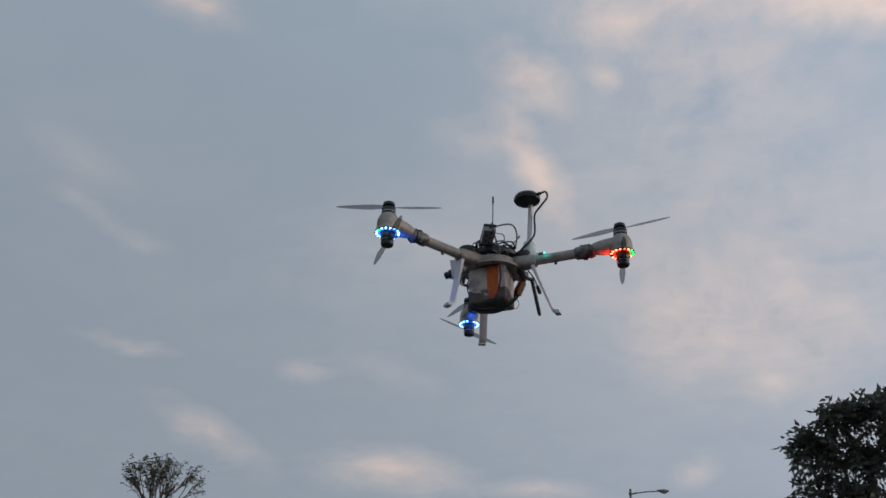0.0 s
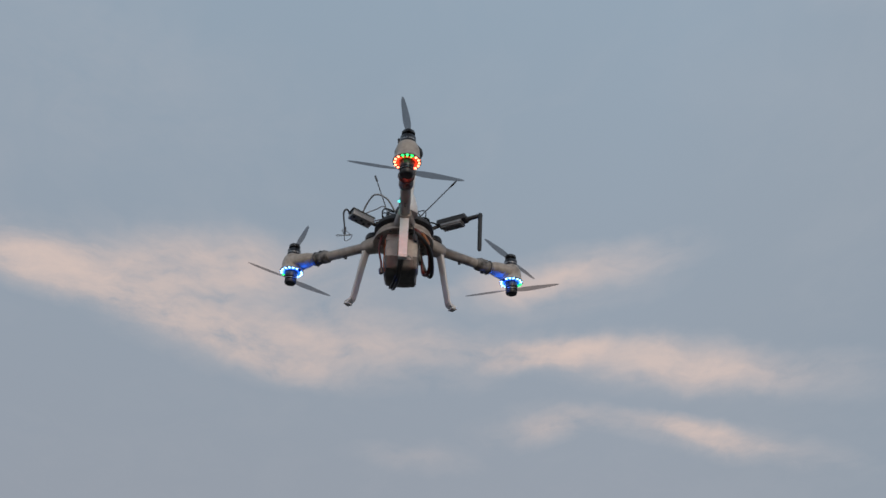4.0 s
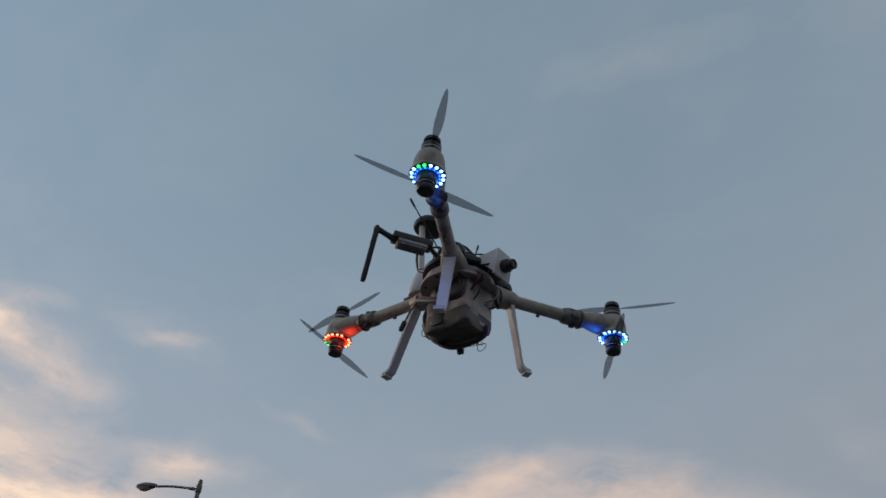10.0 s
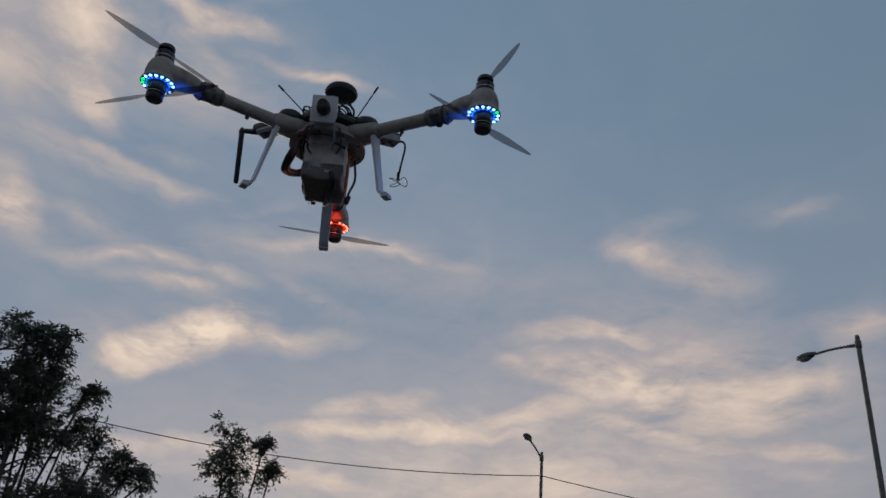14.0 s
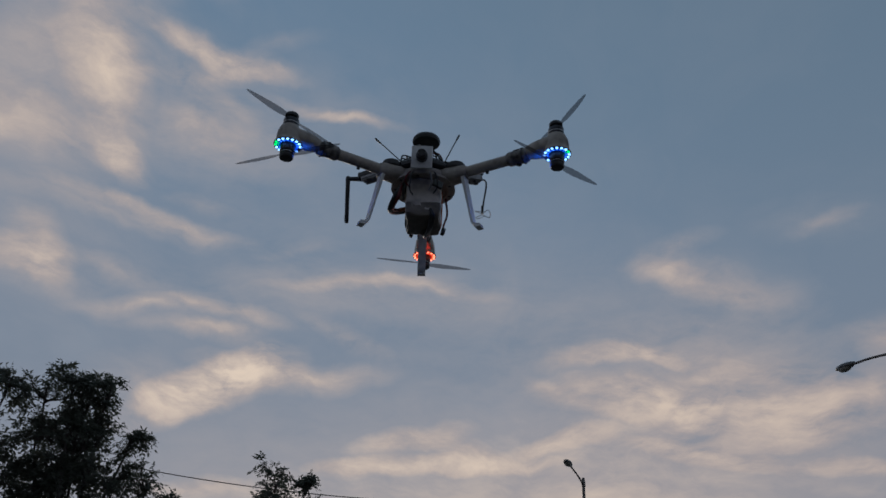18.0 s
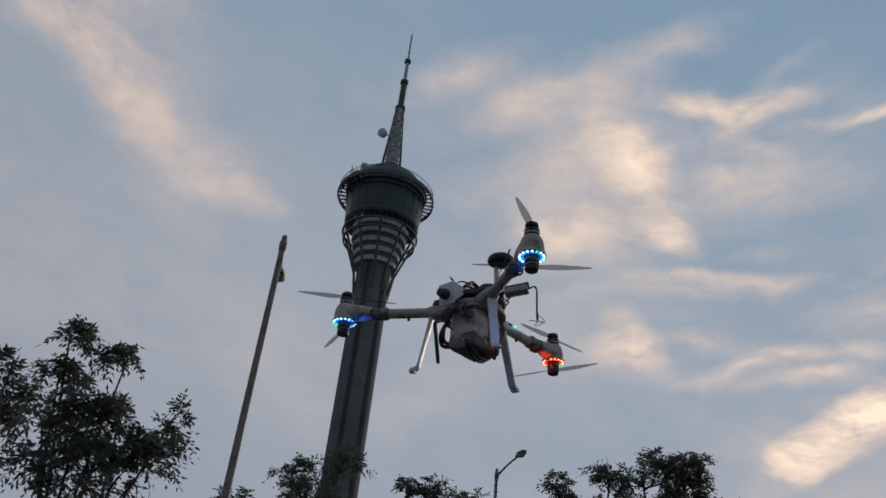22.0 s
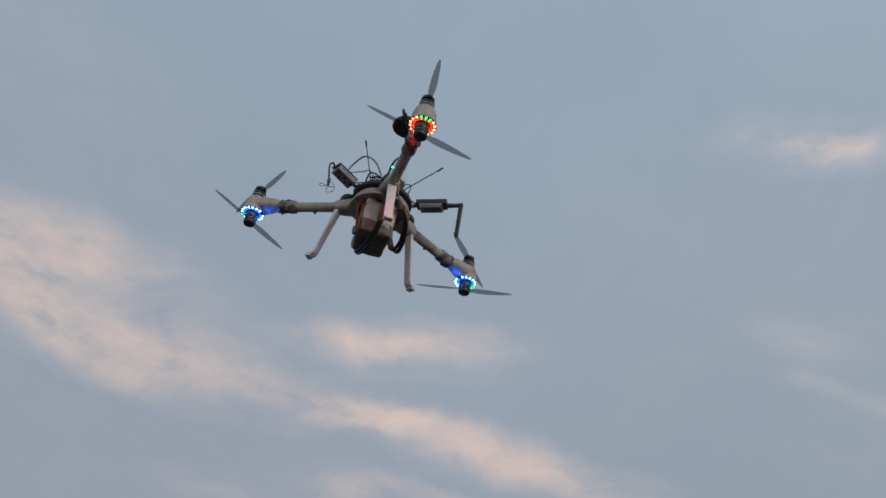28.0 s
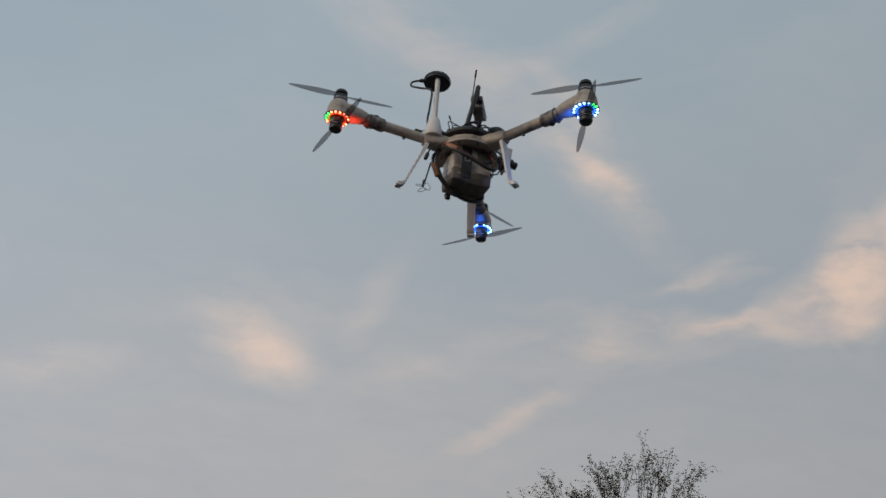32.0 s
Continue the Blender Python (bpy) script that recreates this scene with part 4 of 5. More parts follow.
def fan_tree(name, label, leaf, at, fork_z, reach, half_angle, splits):
    """A thin tree whose bare boughs fan upward and carry small leaves at their ends."""
    tree_count[0] += 1
    rng = np.random.default_rng(40 + tree_count[0])
    ob = thing(name, (at[0], at[1], 0), label, "tree", "trees round the lot")
    fork = Vector((0, 0, fork_z))
    part("trunk", tube(spline([(0, 0, 0), (0.05, -0.03, fork_z * 0.5), fork], 6), [0.2 - 0.11 * i / 12 for i in range(13)], 10), "bark", ob)
    twigs = bmesh.new()
    away = []

    def grow(start, way, length, level, width, holder):
        bend = start + way * length * 0.55 + Vector((rng.normal(0, 0.05), rng.normal(0, 0.05), 0)) * length
        end = start + way * length + Vector((0, 0, 0.06 * length))
        line = spline([start, bend, end], 4)
        radii = [width * (1 - 0.55 * i / 8) for i in range(9)]
        if holder is None:
            part("limb", tube(line, radii, 6), "bark", ob)
        else:
            tube(line, radii, 3, holder)
        if level >= 2:
            for u in (0.5, 0.8):
                away.append((start.lerp(end, u), (way + Vector(rng.normal(0, 0.7, 3))).normalized()))
        if level == 3:
            away.append((end, way))
            return
        for k in range(splits):
            turn = Vector(rng.normal(0, 1, 3))
            turn -= way * turn.dot(way)
            nxt = (way + turn.normalized() * rng.uniform(0.18, 0.45) + Vector((0, 0, 0.1))).normalized()
            grow(start.lerp(end, rng.uniform(0.55, 1.0)), nxt, length * rng.uniform(0.5, 0.75), level + 1, width * 0.5, twigs)

    for k in range(11):
        a, e = 2 * math.pi * (k * 0.382), radians(half_angle) * math.sqrt((k + 0.5) / 11)
        grow(fork - Vector((0, 0, rng.uniform(0, 0.4))), Vector((math.sin(e) * math.cos(a), math.sin(e) * math.sin(a), math.cos(e))), reach * rng.uniform(0.42, 0.5), 0, 0.045, None)
    tagged(part("twigwork", twigs, "bark", ob), kind="stuff")
    me = leaf_mesh(np.array([a for a, _ in away]), np.array([b for _, b in away]), leaf, 1, 1, leaf * 1.6, 0.28, rng)
    me.materials.append(M["leaf_dry"])
    crown = new("crown", me)
    crown.parent = ob
    tagged(crown, kind="stuff")
    return ob


tree('broadleaf_tree', 'small leafy dark green broadleaf tree with a loose crown', 0.115, 1.1, [
    (0.92, 11.03, 4.72, 0.22, 0.14), (1.42, 10.98, 5.08, 0.22, 0.18), (1.92, 10.90, 5.12, 0.28, 0.2),
    (1.34, 11.00, 4.52, 0.42, 0.26), (2.02, 10.88, 4.6, 0.45, 0.28), (1.16, 11.02, 4.0, 0.46, 0.33),
    (1.9, 10.90, 4.0, 0.65, 0.35)])
tree('broadleaf_tree', 'leafy dark green broadleaf tree with one raised shoot', 0.165, 0.8, [
    (4.22, 18.07, 8.44, 0.36, 0.29), (5.19, 17.82, 7.95, 0.47, 0.32), (4.37, 18.04, 7.41, 0.70, 0.49),
    (5.34, 17.78, 7.17, 0.61, 0.43), (4.58, 17.98, 6.37, 1.04, 0.56)])
tree('broadleaf_tree', 'leafy dark green broadleaf tree with upright top shoots', 0.22, 0.65, [
    (9.02, 25.00, 12.29, 0.55, 0.38), (9.10, 24.97, 11.03, 0.45, 0.51), (10.74, 24.33, 11.99, 0.61, 0.35),
    (10.04, 24.62, 10.74, 0.78, 0.56), (11.02, 24.21, 10.34, 0.71, 0.56), (12.39, 23.57, 10.39, 0.63, 0.45),
    (9.14, 24.96, 9.61, 1.15, 0.74), (10.79, 24.31, 9.24, 1.27, 0.74), (12.07, 23.72, 9.08, 0.82, 0.53)])
tree('broadleaf_tree', 'low bushy dark green tree before the tower shaft', 0.12, 1.9, [
    (13.43, 17.96, 8.41, 0.57, 0.48), (14.39, 17.18, 8.70, 0.63, 0.48), (14.04, 17.47, 7.60, 1.00, 0.67)])
tree('broadleaf_tree', 'low round dark green tree in the row', 0.12, 1.5, [
    (16.57, 16.51, 8.43, 0.60, 0.45), (17.15, 15.91, 8.43, 0.53, 0.47), (17.93, 15.03, 8.22, 0.59, 0.40),
    (12.67, 19.74, 7.47, 0.65, 0.40), (16.94, 16.14, 7.43, 1.04, 0.70)])
tree('broadleaf_tree', 'round topped dark green tree beside a lamp post', 0.12, 1.8, [
    (16.93, 11.39, 8.01, 0.42, 0.42), (17.62, 10.33, 8.47, 0.44, 0.48), (17.33, 10.78, 7.23, 0.74, 0.62)])
tree('broadleaf_tree', 'dense round dark green tree in the row', 0.12, 1.9, [
    (18.31, 9.09, 8.66, 0.45, 0.48), (18.68, 8.34, 8.68, 0.45, 0.48), (18.49, 8.75, 7.41, 0.74, 0.72)])
tree('broadleaf_tree', 'tall spreading dark green tree with drooping branches', 0.105, 1.5, [
    (18.26, 9.68, 8.5, 0.62, 0.55), (18.68, 8.79, 8.3, 0.5, 0.55), (18.30, 9.61, 7.52, 0.93, 0.72),
    (18.70, 8.73, 7.42, 0.81, 0.67), (19.11, 7.75, 7.58, 0.46, 0.48), (19.07, 7.85, 6.60, 0.69, 0.56),
    (18.67, 8.82, 5.78, 0.97, 0.71), (19.44, 6.82, 6.10, 0.51, 0.45), (19.69, 6.02, 5.97, 0.41, 0.39),
    (19.29, 7.25, 5.22, 0.91, 0.61), (18.84, 8.43, 7.7, 0.62, 0.46), (19.33, 7.13, 6.71, 0.46, 0.45),
    (19.57, 6.40, 5.99, 0.46, 0.41), (17.95, 10.2, 6.3, 0.9, 0.7), (18.5, 9.3, 6.4, 0.8, 0.6), (18.2, 9.9, 5.2, 0.9, 0.6)])
tree('broadleaf_tree', 'small rounded dark green tree below the cable', 0.12, 1.5, [
    (25.04, 5.12, 8.35, 0.65, 0.56), (25.20, 4.24, 8.26, 0.37, 0.48), (25.02, 5.21, 7.29, 0.91, 0.75),
    (25.25, 3.89, 7.56, 0.31, 0.38), (25.12, 4.69, 6.00, 1.04, 0.75)])
fan_tree('sparse_tree', 'thinly leaved tree with fine bare twigs', 0.085, (-19.82, 22.82), 5.95, 2.3, 50, 3)
fan_tree('sparse_tree', 'thinly leaved wide tree with fine bare twigs', 0.085, (-15.74, -23.81), 6.2, 4.2, 62, 4)

# ------------------------------------------------------------------ the drone
# It hovers with a slight lean; places below are in its own frame, in metres from its middle.
drone = thing("tricopter_drone", (0, 0, 2.5), "white and black three-armed drone hovering with lit LED rings", "drone")
lean = Euler((radians(-0.8), radians(-2.8), 0))
drone.rotation_euler = lean
level = lean.to_matrix().transposed()


def own(x, y, z):
    """A place by the compass, taken into the drone's leaning frame."""
    return level @ Vector((x, y, z))


def ring_plate(r0, r1, z0, z1, n=60):
    return lathe([(r0, z0), (r1, z0), (r1, z1), (r0, z1), (r0, z0)], n, cap=False)


# hub: two printed plates, sockets for the arms, the dark electronics between
part("lower_ring", ring_plate(0.049, 0.0645, -0.0155, -0.0105), "white_plastic", drone)
part("hub_plate", lathe([(0.002, -0.007), (0.058, -0.007), (0.0595, -0.004), (0.0595, 0.002), (0.058, 0.004), (0.002, 0.004)], 48), "white_plastic", drone)
# black discs laid on the ring, imitating the dark of holes through it
for i in range(9):
    a = radians(40 * i + 10)
    part("ring_hole_disc", lathe([(0.0016, -0.0166), (0.0026, -0.0165), (0.0026, -0.0158)], 10, (0.0565 * math.cos(a), 0.0565 * math.sin(a), 0)), "black_plastic", drone)
part("top_plate", lathe([(0.003, 0.009), (0.060, 0.009), (0.064, 0.012), (0.064, 0.019), (0.060, 0.024), (0.046, 0.0255), (0.044, 0.024), (0.003, 0.024)], 48), "black_plastic", drone, "black round upper plate")
for i in range(12):
    a = radians(30 * i + 7)
    part("spacer", lathe([(0.0028, 0.003), (0.0028, 0.017)], 8, (0.052 * math.cos(a), 0.052 * math.sin(a), 0)), "black_plastic" if i % 3 else "silver", drone)
part("flight_controller", block((0.052, 0.042, 0.016), (-0.004, 0.0, 0.033), None, 0.003), "circuit", drone)
part("receiver", block((0.03, 0.02, 0.009), (0.022, -0.026, 0.03), Euler((0, 0, 0.5)).to_matrix(), 0.002), "black_plastic", drone)
part("regulator", block((0.024, 0.018, 0.012), (-0.03, 0.03, 0.03), Euler((0, 0, 0.9)).to_matrix(), 0.002), "circuit", drone)

wire_rnd = random.Random(11)
for i in range(44):
    a = wire_rnd.uniform(0, 360)
    b = a + wire_rnd.uniform(40, 130)
    ra, rb = wire_rnd.uniform(0.015, 0.05), wire_rnd.uniform(0.03, 0.064)
    pa = (ra * math.cos(radians(a)), ra * math.sin(radians(a)), 0.03)
    pb = (rb * math.cos(radians(b)), rb * math.sin(radians(b)), 0.022)
    rm = (ra + rb) / 2 + wire_rnd.uniform(0.0, 0.026)
    pm = (rm * math.cos(radians((a + b) / 2)), rm * math.sin(radians((a + b) / 2)), wire_rnd.uniform(0.03, 0.045))
    part("wire", tube(spline([pa, pm, pb], 7), wire_rnd.choice((0.0011, 0.0016, 0.0022, 0.0028)), 6), wire_rnd.choice(("rubber", "rubber", "rubber", "rubber", "rubber", "black_plastic", "red_cable")), drone)

SPIN = {0: 100, 120: 68, 240: 128}
GREENS = {0: (0, 1, 15), 120: (0, 15), 240: (0,)}
for a in (0, 120, 240):
    r = Matrix.Rotation(radians(a), 3, "Z")

    def at(s, y, z):
        return r @ Vector((s, y, z))

    # socket that holds the arm, with a black cap
    rings = []
    for s, w, h in ((0.046, 0.024, 0.012), (0.06, 0.022, 0.0135), (0.08, 0.018, 0.0145), (0.096, 0.0145, 0.0135), (0.102, 0.012, 0.0115)):
        rings.append([at(s, w * math.copysign(abs(math.cos(k * math.pi / 8)) ** 0.6, math.cos(k * math.pi / 8)), -0.001 + h * math.copysign(abs(math.sin(k * math.pi / 8)) ** 0.6, math.sin(k * math.pi / 8))) for k in range(16)])
    socket = part("arm_socket", skin(bmesh.new(), rings), "white_plastic", drone)
    part("socket_cap", lathe([(0.015, 0.009), (0.0195, 0.0105), (0.0205, 0.017), (0.0185, 0.0225), (0.012, 0.0255), (0.004, 0.0262)], 24, at(0.074, 0, 0)), "black_plastic", socket, "black rubber cap")
    for y in (-0.013, 0.013):
        part("screw", lathe([(0.0016, 0.0), (0.0024, 0.0005), (0.0024, 0.002), (0.0016, 0.0024)], 8, at(0.062, y, 0.0115)), "silver", socket)
    part("arm", tube([at(0.095, 0, 0), at(0.196, 0, 0.001)], 0.0108, 18), "white_plastic", drone)
    part("arm_clip", block((0.006, 0.004, 0.007), at(0.145, 0, -0.0135), r, 0.001), "black_plastic", drone)
    # folding joint
    rings = []
    for s, w in ((0.189, 0.0115), (0.193, 0.0142), (0.203, 0.0145), (0.211, 0.0130), (0.219, 0.0146), (0.228, 0.0145), (0.233, 0.0118)):
        rings.append([at(s, w * math.cos(k * math.pi / 9), 0.001 + w * math.sin(k * math.pi / 9)) for k in range(18)])
    joint = part("folding_joint", skin(bmesh.new(), rings), "joint", drone, "mottled dark folding joint")
    part("hinge_pin", lathe([(0.0045, -0.0155), (0.0055, -0.015), (0.0055, 0.015), (0.0045, 0.0155)], 12, at(0.211, 0.004, 0.001)), "black_plastic", joint)
    part("latch", block((0.022, 0.008, 0.006), at(0.212, 0, 0.0155), r, 0.0015), "joint", joint)
    part("latch_band", tube([at(0.2235, 0, 0.001) + r @ Vector((0, 0.0155 * math.cos(k * math.pi / 12), 0.0155 * math.sin(k * math.pi / 12))) for k in range(25)], 0.0012, 5), "black_plastic", joint)
    # motor pod, a smooth shell that swells round the motor axis
    z0 = 0.0047
    rings = []
    for s, w, h in ((0.228, 0.0108, 0.0108), (0.235, 0.0134, 0.0128), (0.244, 0.0160, 0.0148), (0.254, 0.0182, 0.0158), (0.266, 0.0204, 0.0164), (0.280, 0.0218, 0.0166), (0.294, 0.0216, 0.0164), (0.304, 0.0180, 0.0155), (0.3095, 0.0115, 0.0125), (0.3115, 0.004, 0.006)):
        rings.append([at(s, w * math.copysign(abs(math.cos(k * math.pi / 12)) ** 0.8, math.cos(k * math.pi / 12)), z0 + 0.0005 + h * math.copysign(abs(math.sin(k * math.pi / 12)) ** 0.8, math.sin(k * math.pi / 12))) for k in range(24)])
    pod = part("motor_pod", skin(bmesh.new(), rings), "white_plastic", drone)
    hub = at(0.29, 0, z0)
    part("motor_mount", lathe([(0.0236, -0.0135), (0.0234, -0.002), (0.0222, 0.007), (0.0195, 0.0155), (0.0168, 0.0195), (0.0155, 0.0205), (0.004, 0.0205)], 32, hub), "white_plastic", pod)
    part("led_skirt", lathe([(0.0232, -0.010), (0.0252, -0.0165), (0.0266, -0.0185), (0.0268, -0.0205), (0.0255, -0.0205)], 40, hub), "white_plastic", pod)
    board = part("led_board", lathe([(0.0145, -0.0195), (0.0145, -0.0212), (0.0266, -0.0212), (0.0268, -0.0205)], 48, hub, cap=False), "led_board", pod)
    for k in range(16):
        if k == 8:
            continue
        b = radians(a + 22.5 * k)
        tone = "led_green" if k in GREENS[a] else ("led_red" if a == 0 else "led_blue")
        part("led", lathe([(0.0021, -0.0206), (0.0026, -0.0213), (0.0023, -0.0226), (0.0011, -0.0232)], 10, hub + Vector((0.0229 * math.cos(b), 0.0229 * math.sin(b), 0))), tone, pod, "lit " + tone[4:] + " LED")
    # inner ring of glowing dots, put in for the LEDs' reflections
    for k in range(16):
        if k == 8:
            continue
        b = radians(a + 22.5 * k)
        tone = "spark_green" if k in GREENS[a] else ("spark_red" if a == 0 else "spark_blue")
        part("led_reflection_dot", lathe([(0.0011, -0.0216), (0.0014, -0.022), (0.0008, -0.0226)], 8, hub + Vector((0.0176 * math.cos(b), 0.0176 * math.sin(b), 0))), tone, pod)
    # this ring is no lamp: its glow imitates the board lit by the LEDs
    part("led_glow_ring", lathe([(0.0148, -0.0214), (0.0148, -0.0218), (0.0192, -0.0218), (0.0192, -0.0214)], 48, hub, cap=False), "glow_red" if a == 0 else "glow_blue", pod, "inner ring of the LED board, glow added for the LEDs' light on it")
    # added lamp off the ring, standing in for the LEDs' spill on the pod
    shine = bpy.data.lights.new("led_spill_lamp", "POINT")
    shine.energy, shine.shadow_soft_size, shine.color = 0.04, 0.012, (1.0, 0.06, 0.03) if a == 0 else (0.02, 0.14, 1.0)
    shine_ob = new("led_spill_lamp", shine)
    shine_ob.parent, shine_ob.location = drone, hub + r @ Vector((-0.033, 0, -0.031))
    # added spot aimed at the leg, to tint it with the LEDs' colour
    beam = bpy.data.lights.new("leg_spill_spot", "SPOT")
    beam.energy, beam.shadow_soft_size, beam.spot_size, beam.spot_blend, beam.color = 0.2, 0.015, radians(84), 0.7, shine.color
    beam_ob = new("leg_spill_spot", beam)
    beam_ob.parent, beam_ob.matrix_local = drone, look(hub + r @ Vector((-0.02, 0, -0.03)), hub + r @ Vector((-0.11, 0, -0.12)))
    upper = part("upper_motor", lathe([(0.0142, 0.0205), (0.0148, 0.0212), (0.0148, 0.0355), (0.0138, 0.0368), (0.0112, 0.0372), (0.0112, 0.0382)], 32, hub), "motor", drone)
    part("motor_band", lathe([(0.01485, 0.0262), (0.01505, 0.0263), (0.01505, 0.0275), (0.01485, 0.0276)], 32, hub, cap=False), "silver", upper)
    part("propeller_nut", lathe([(0.0118, 0.0422), (0.0128, 0.0428), (0.0128, 0.0475), (0.0116, 0.0498), (0.004, 0.0508)], 24, hub), "black_plastic", upper)
    lower = part("lower_motor", lathe([(0.0128, -0.019), (0.014, -0.0225), (0.014, -0.0345), (0.0134, -0.0362), (0.0112, -0.0368), (0.0112, -0.038)], 32, hub), "motor", drone)
    part("motor_band", lathe([(0.0122, -0.0395), (0.0134, -0.0396), (0.0134, -0.0388), (0.0122, -0.0387)], 32, hub, cap=False), "silver", lower)
    part("propeller_nut", lathe([(0.0122, -0.0422), (0.0132, -0.043), (0.0132, -0.0485), (0.0118, -0.0508), (0.003, -0.0515)], 24, hub), "black_plastic", lower)
    for z, spin, hand in ((0.0405, SPIN[a] + 72, 1), (-0.0405, SPIN[a], -1)):
        # still blades, let through so they look as faint as spinning ones
        prop = part("propeller", lathe([(0.0075, z - 0.0028), (0.0085, z - 0.002), (0.0085, z + 0.002), (0.0075, z + 0.0028)], 20, hub), "blade", drone, "two-bladed plastic propeller at rest, see-through like a spinning one")
        for half in (0, 180):
            t = Matrix.Rotation(radians(spin + half), 3, "Z")
            rings = []
            for s, chord, twist in ((0.006, 0.008, 32), (0.018, 0.010, 28), (0.032, 0.0135, 21), (0.05, 0.0142, 16), (0.07, 0.0122, 12), (0.092, 0.0088, 9), (0.105, 0.0055, 7), (0.1105, 0.0016, 6)):
                ring = []
                for k in range(10):
                    ang = 2 * math.pi * k / 10
                    x, y = 0.5 * chord * math.cos(ang), (0.07 * chord + 0.0002) * math.sin(ang) - 0.06 * chord * math.cos(2 * ang)
                    ca, sa = math.cos(radians(twist)), math.sin(radians(twist))
                    ring.append(hub + Vector((0, 0, z)) + t @ Vector((s, hand * (x * ca - y * sa) + 0.002, x * sa + y * ca)))
                rings.append(ring)
            part("blade", skin(bmesh.new(), rings), "blade", prop)

# landing legs: flat pale strips with a turned-out foot
for a, foot in ((0, (0.149, -0.003, -0.126)), (120, (-0.058, 0.108, -0.138)), (240, (-0.057, -0.113, -0.133))):
    r = Matrix.Rotation(radians(a), 3, "Z")
    f = own(*foot)
    reach, drop = Vector((f.x, f.y)).length, f.z
    rings = []
    for s, z, th, w in ((0.0935, -0.008, 0.0046, 0.0098), (0.0955, -0.02, 0.0036, 0.0092), (0.0955 + (reach - 0.107) * 0.5, -0.02 + (drop + 0.032) * 0.5, 0.0025, 0.0087), (reach - 0.0115, drop + 0.012, 0.0023, 0.0083), (reach - 0.0085, drop + 0.0068, 0.0026, 0.0083), (reach - 0.003, drop + 0.0035, 0.0028, 0.0083), (reach + 0.005, drop + 0.0022, 0.0026, 0.008)):
        rings.append((Vector((s, 0, z)), th, w))
    mesh_rings = []
    for i, (p, th, w) in enumerate(rings):
        ahead = (rings[min(i + 1, len(rings) - 1)][0] - rings[max(i - 1, 0)][0]).normalized()
        out_dir = Vector((0, 1, 0)).cross(ahead)
        mesh_rings.append([r @ (p + out_dir * th * x + Vector((0, w * y, 0))) for x, y in ((-0.9, -1), (-1, -0.85), (-1, 0.85), (-0.9, 1), (0.9, 1), (1, 0.85), (1, -0.85), (0.9, -1))])
    leg = part("landing_leg", skin(bmesh.new(), mesh_rings), "leg_plastic", drone, "pale plastic landing leg")
    part("foot_pad", block((0.012, 0.0165, 0.003), r @ Vector((reach + 0.001, 0, drop - 0.001)), r, 0.001), "leg_plastic", leg)

# battery pack slung under the hub: a worn pouch, slightly bulging, with a dark lower end


def pouch(levels, n=40, seed=3):
    """A soft box: levels are (z, half length, half width); the sides are crumpled a little."""
    rng = np.random.default_rng(seed)
    waves = rng.uniform(0, 6.28, 8)
    rings = []
    for z, hx, hy in levels:
        ring = []
        for k in range(n):
            t = 2 * math.pi * k / n
            c, s = math.cos(t), math.sin(t)
            x, y = max(-1, min(1, c * 1.37)), max(-1, min(1, s * 1.37))
            dent = 0.0009 * (math.sin(3 * t + waves[0] + z * 160) + math.sin(5 * t + waves[1] - z * 230) + 0.7 * math.sin(9 * t + waves[2] + z * 330))
            ring.append((-0.0025 + x * hx + dent * c, -0.003 + y * hy + dent * s, z + 0.0007 * math.sin(4 * t + waves[3])))
        rings.append(ring)
    return skin(bmesh.new(), rings)


battery = part("battery", pouch([(-0.013, 0.036, 0.028), (-0.0155, 0.0405, 0.0315), (-0.026, 0.0425, 0.0335), (-0.038, 0.043, 0.0338), (-0.05, 0.0432, 0.034), (-0.062, 0.043, 0.0338), (-0.074, 0.0427, 0.0332), (-0.0845, 0.0422, 0.0328), (-0.086, 0.04, 0.031)]), "wrap", drone, "battery wrapped in worn pale foil")
part("battery_base", pouch([(-0.069, 0.040, 0.031), (-0.0705, 0.0434, 0.0342), (-0.083, 0.0435, 0.0341), (-0.0935, 0.0428, 0.0333), (-0.0975, 0.0405, 0.031), (-0.0995, 0.035, 0.026), (-0.1005, 0.02, 0.013)], seed=8), "wrap_dark", battery, "dark worn lower end of the battery")
for k in range(3):
    part("base_rib", block((0.06, 0.0018, 0.002), (-0.0025, -0.017 + 0.014 * k, -0.0995), None, 0.0007), "wrap_dark", battery)
rings = []
for x, y, z in ((0.0105, -0.032, -0.012), (0.0108, -0.0374, -0.02), (0.0115, -0.0384, -0.045), (0.0122, -0.0384, -0.07), (0.013, -0.038, -0.087), (0.0135, -0.034, -0.0955)):
    w = 0.0128 - 0.03 * abs(z + 0.045)
    rings.append([(x - w, y, z), (x - w, y - 0.0014, z), (x, y - 0.0022, z), (x + w, y - 0.0014, z), (x + w, y, z)])
part("strap", skin(bmesh.new(), rings), "orange", battery, "orange fabric strap")
part("tape", block((0.0868, 0.0684, 0.007), (-0.0025, -0.003, -0.03), None, 0.003), "wrap", battery)
part("side_strap", block((0.022, 0.0022, 0.078), (0.012, 0.0322, -0.052), None, 0.0009), "black_plastic", battery, "black strap with a pale square mark")
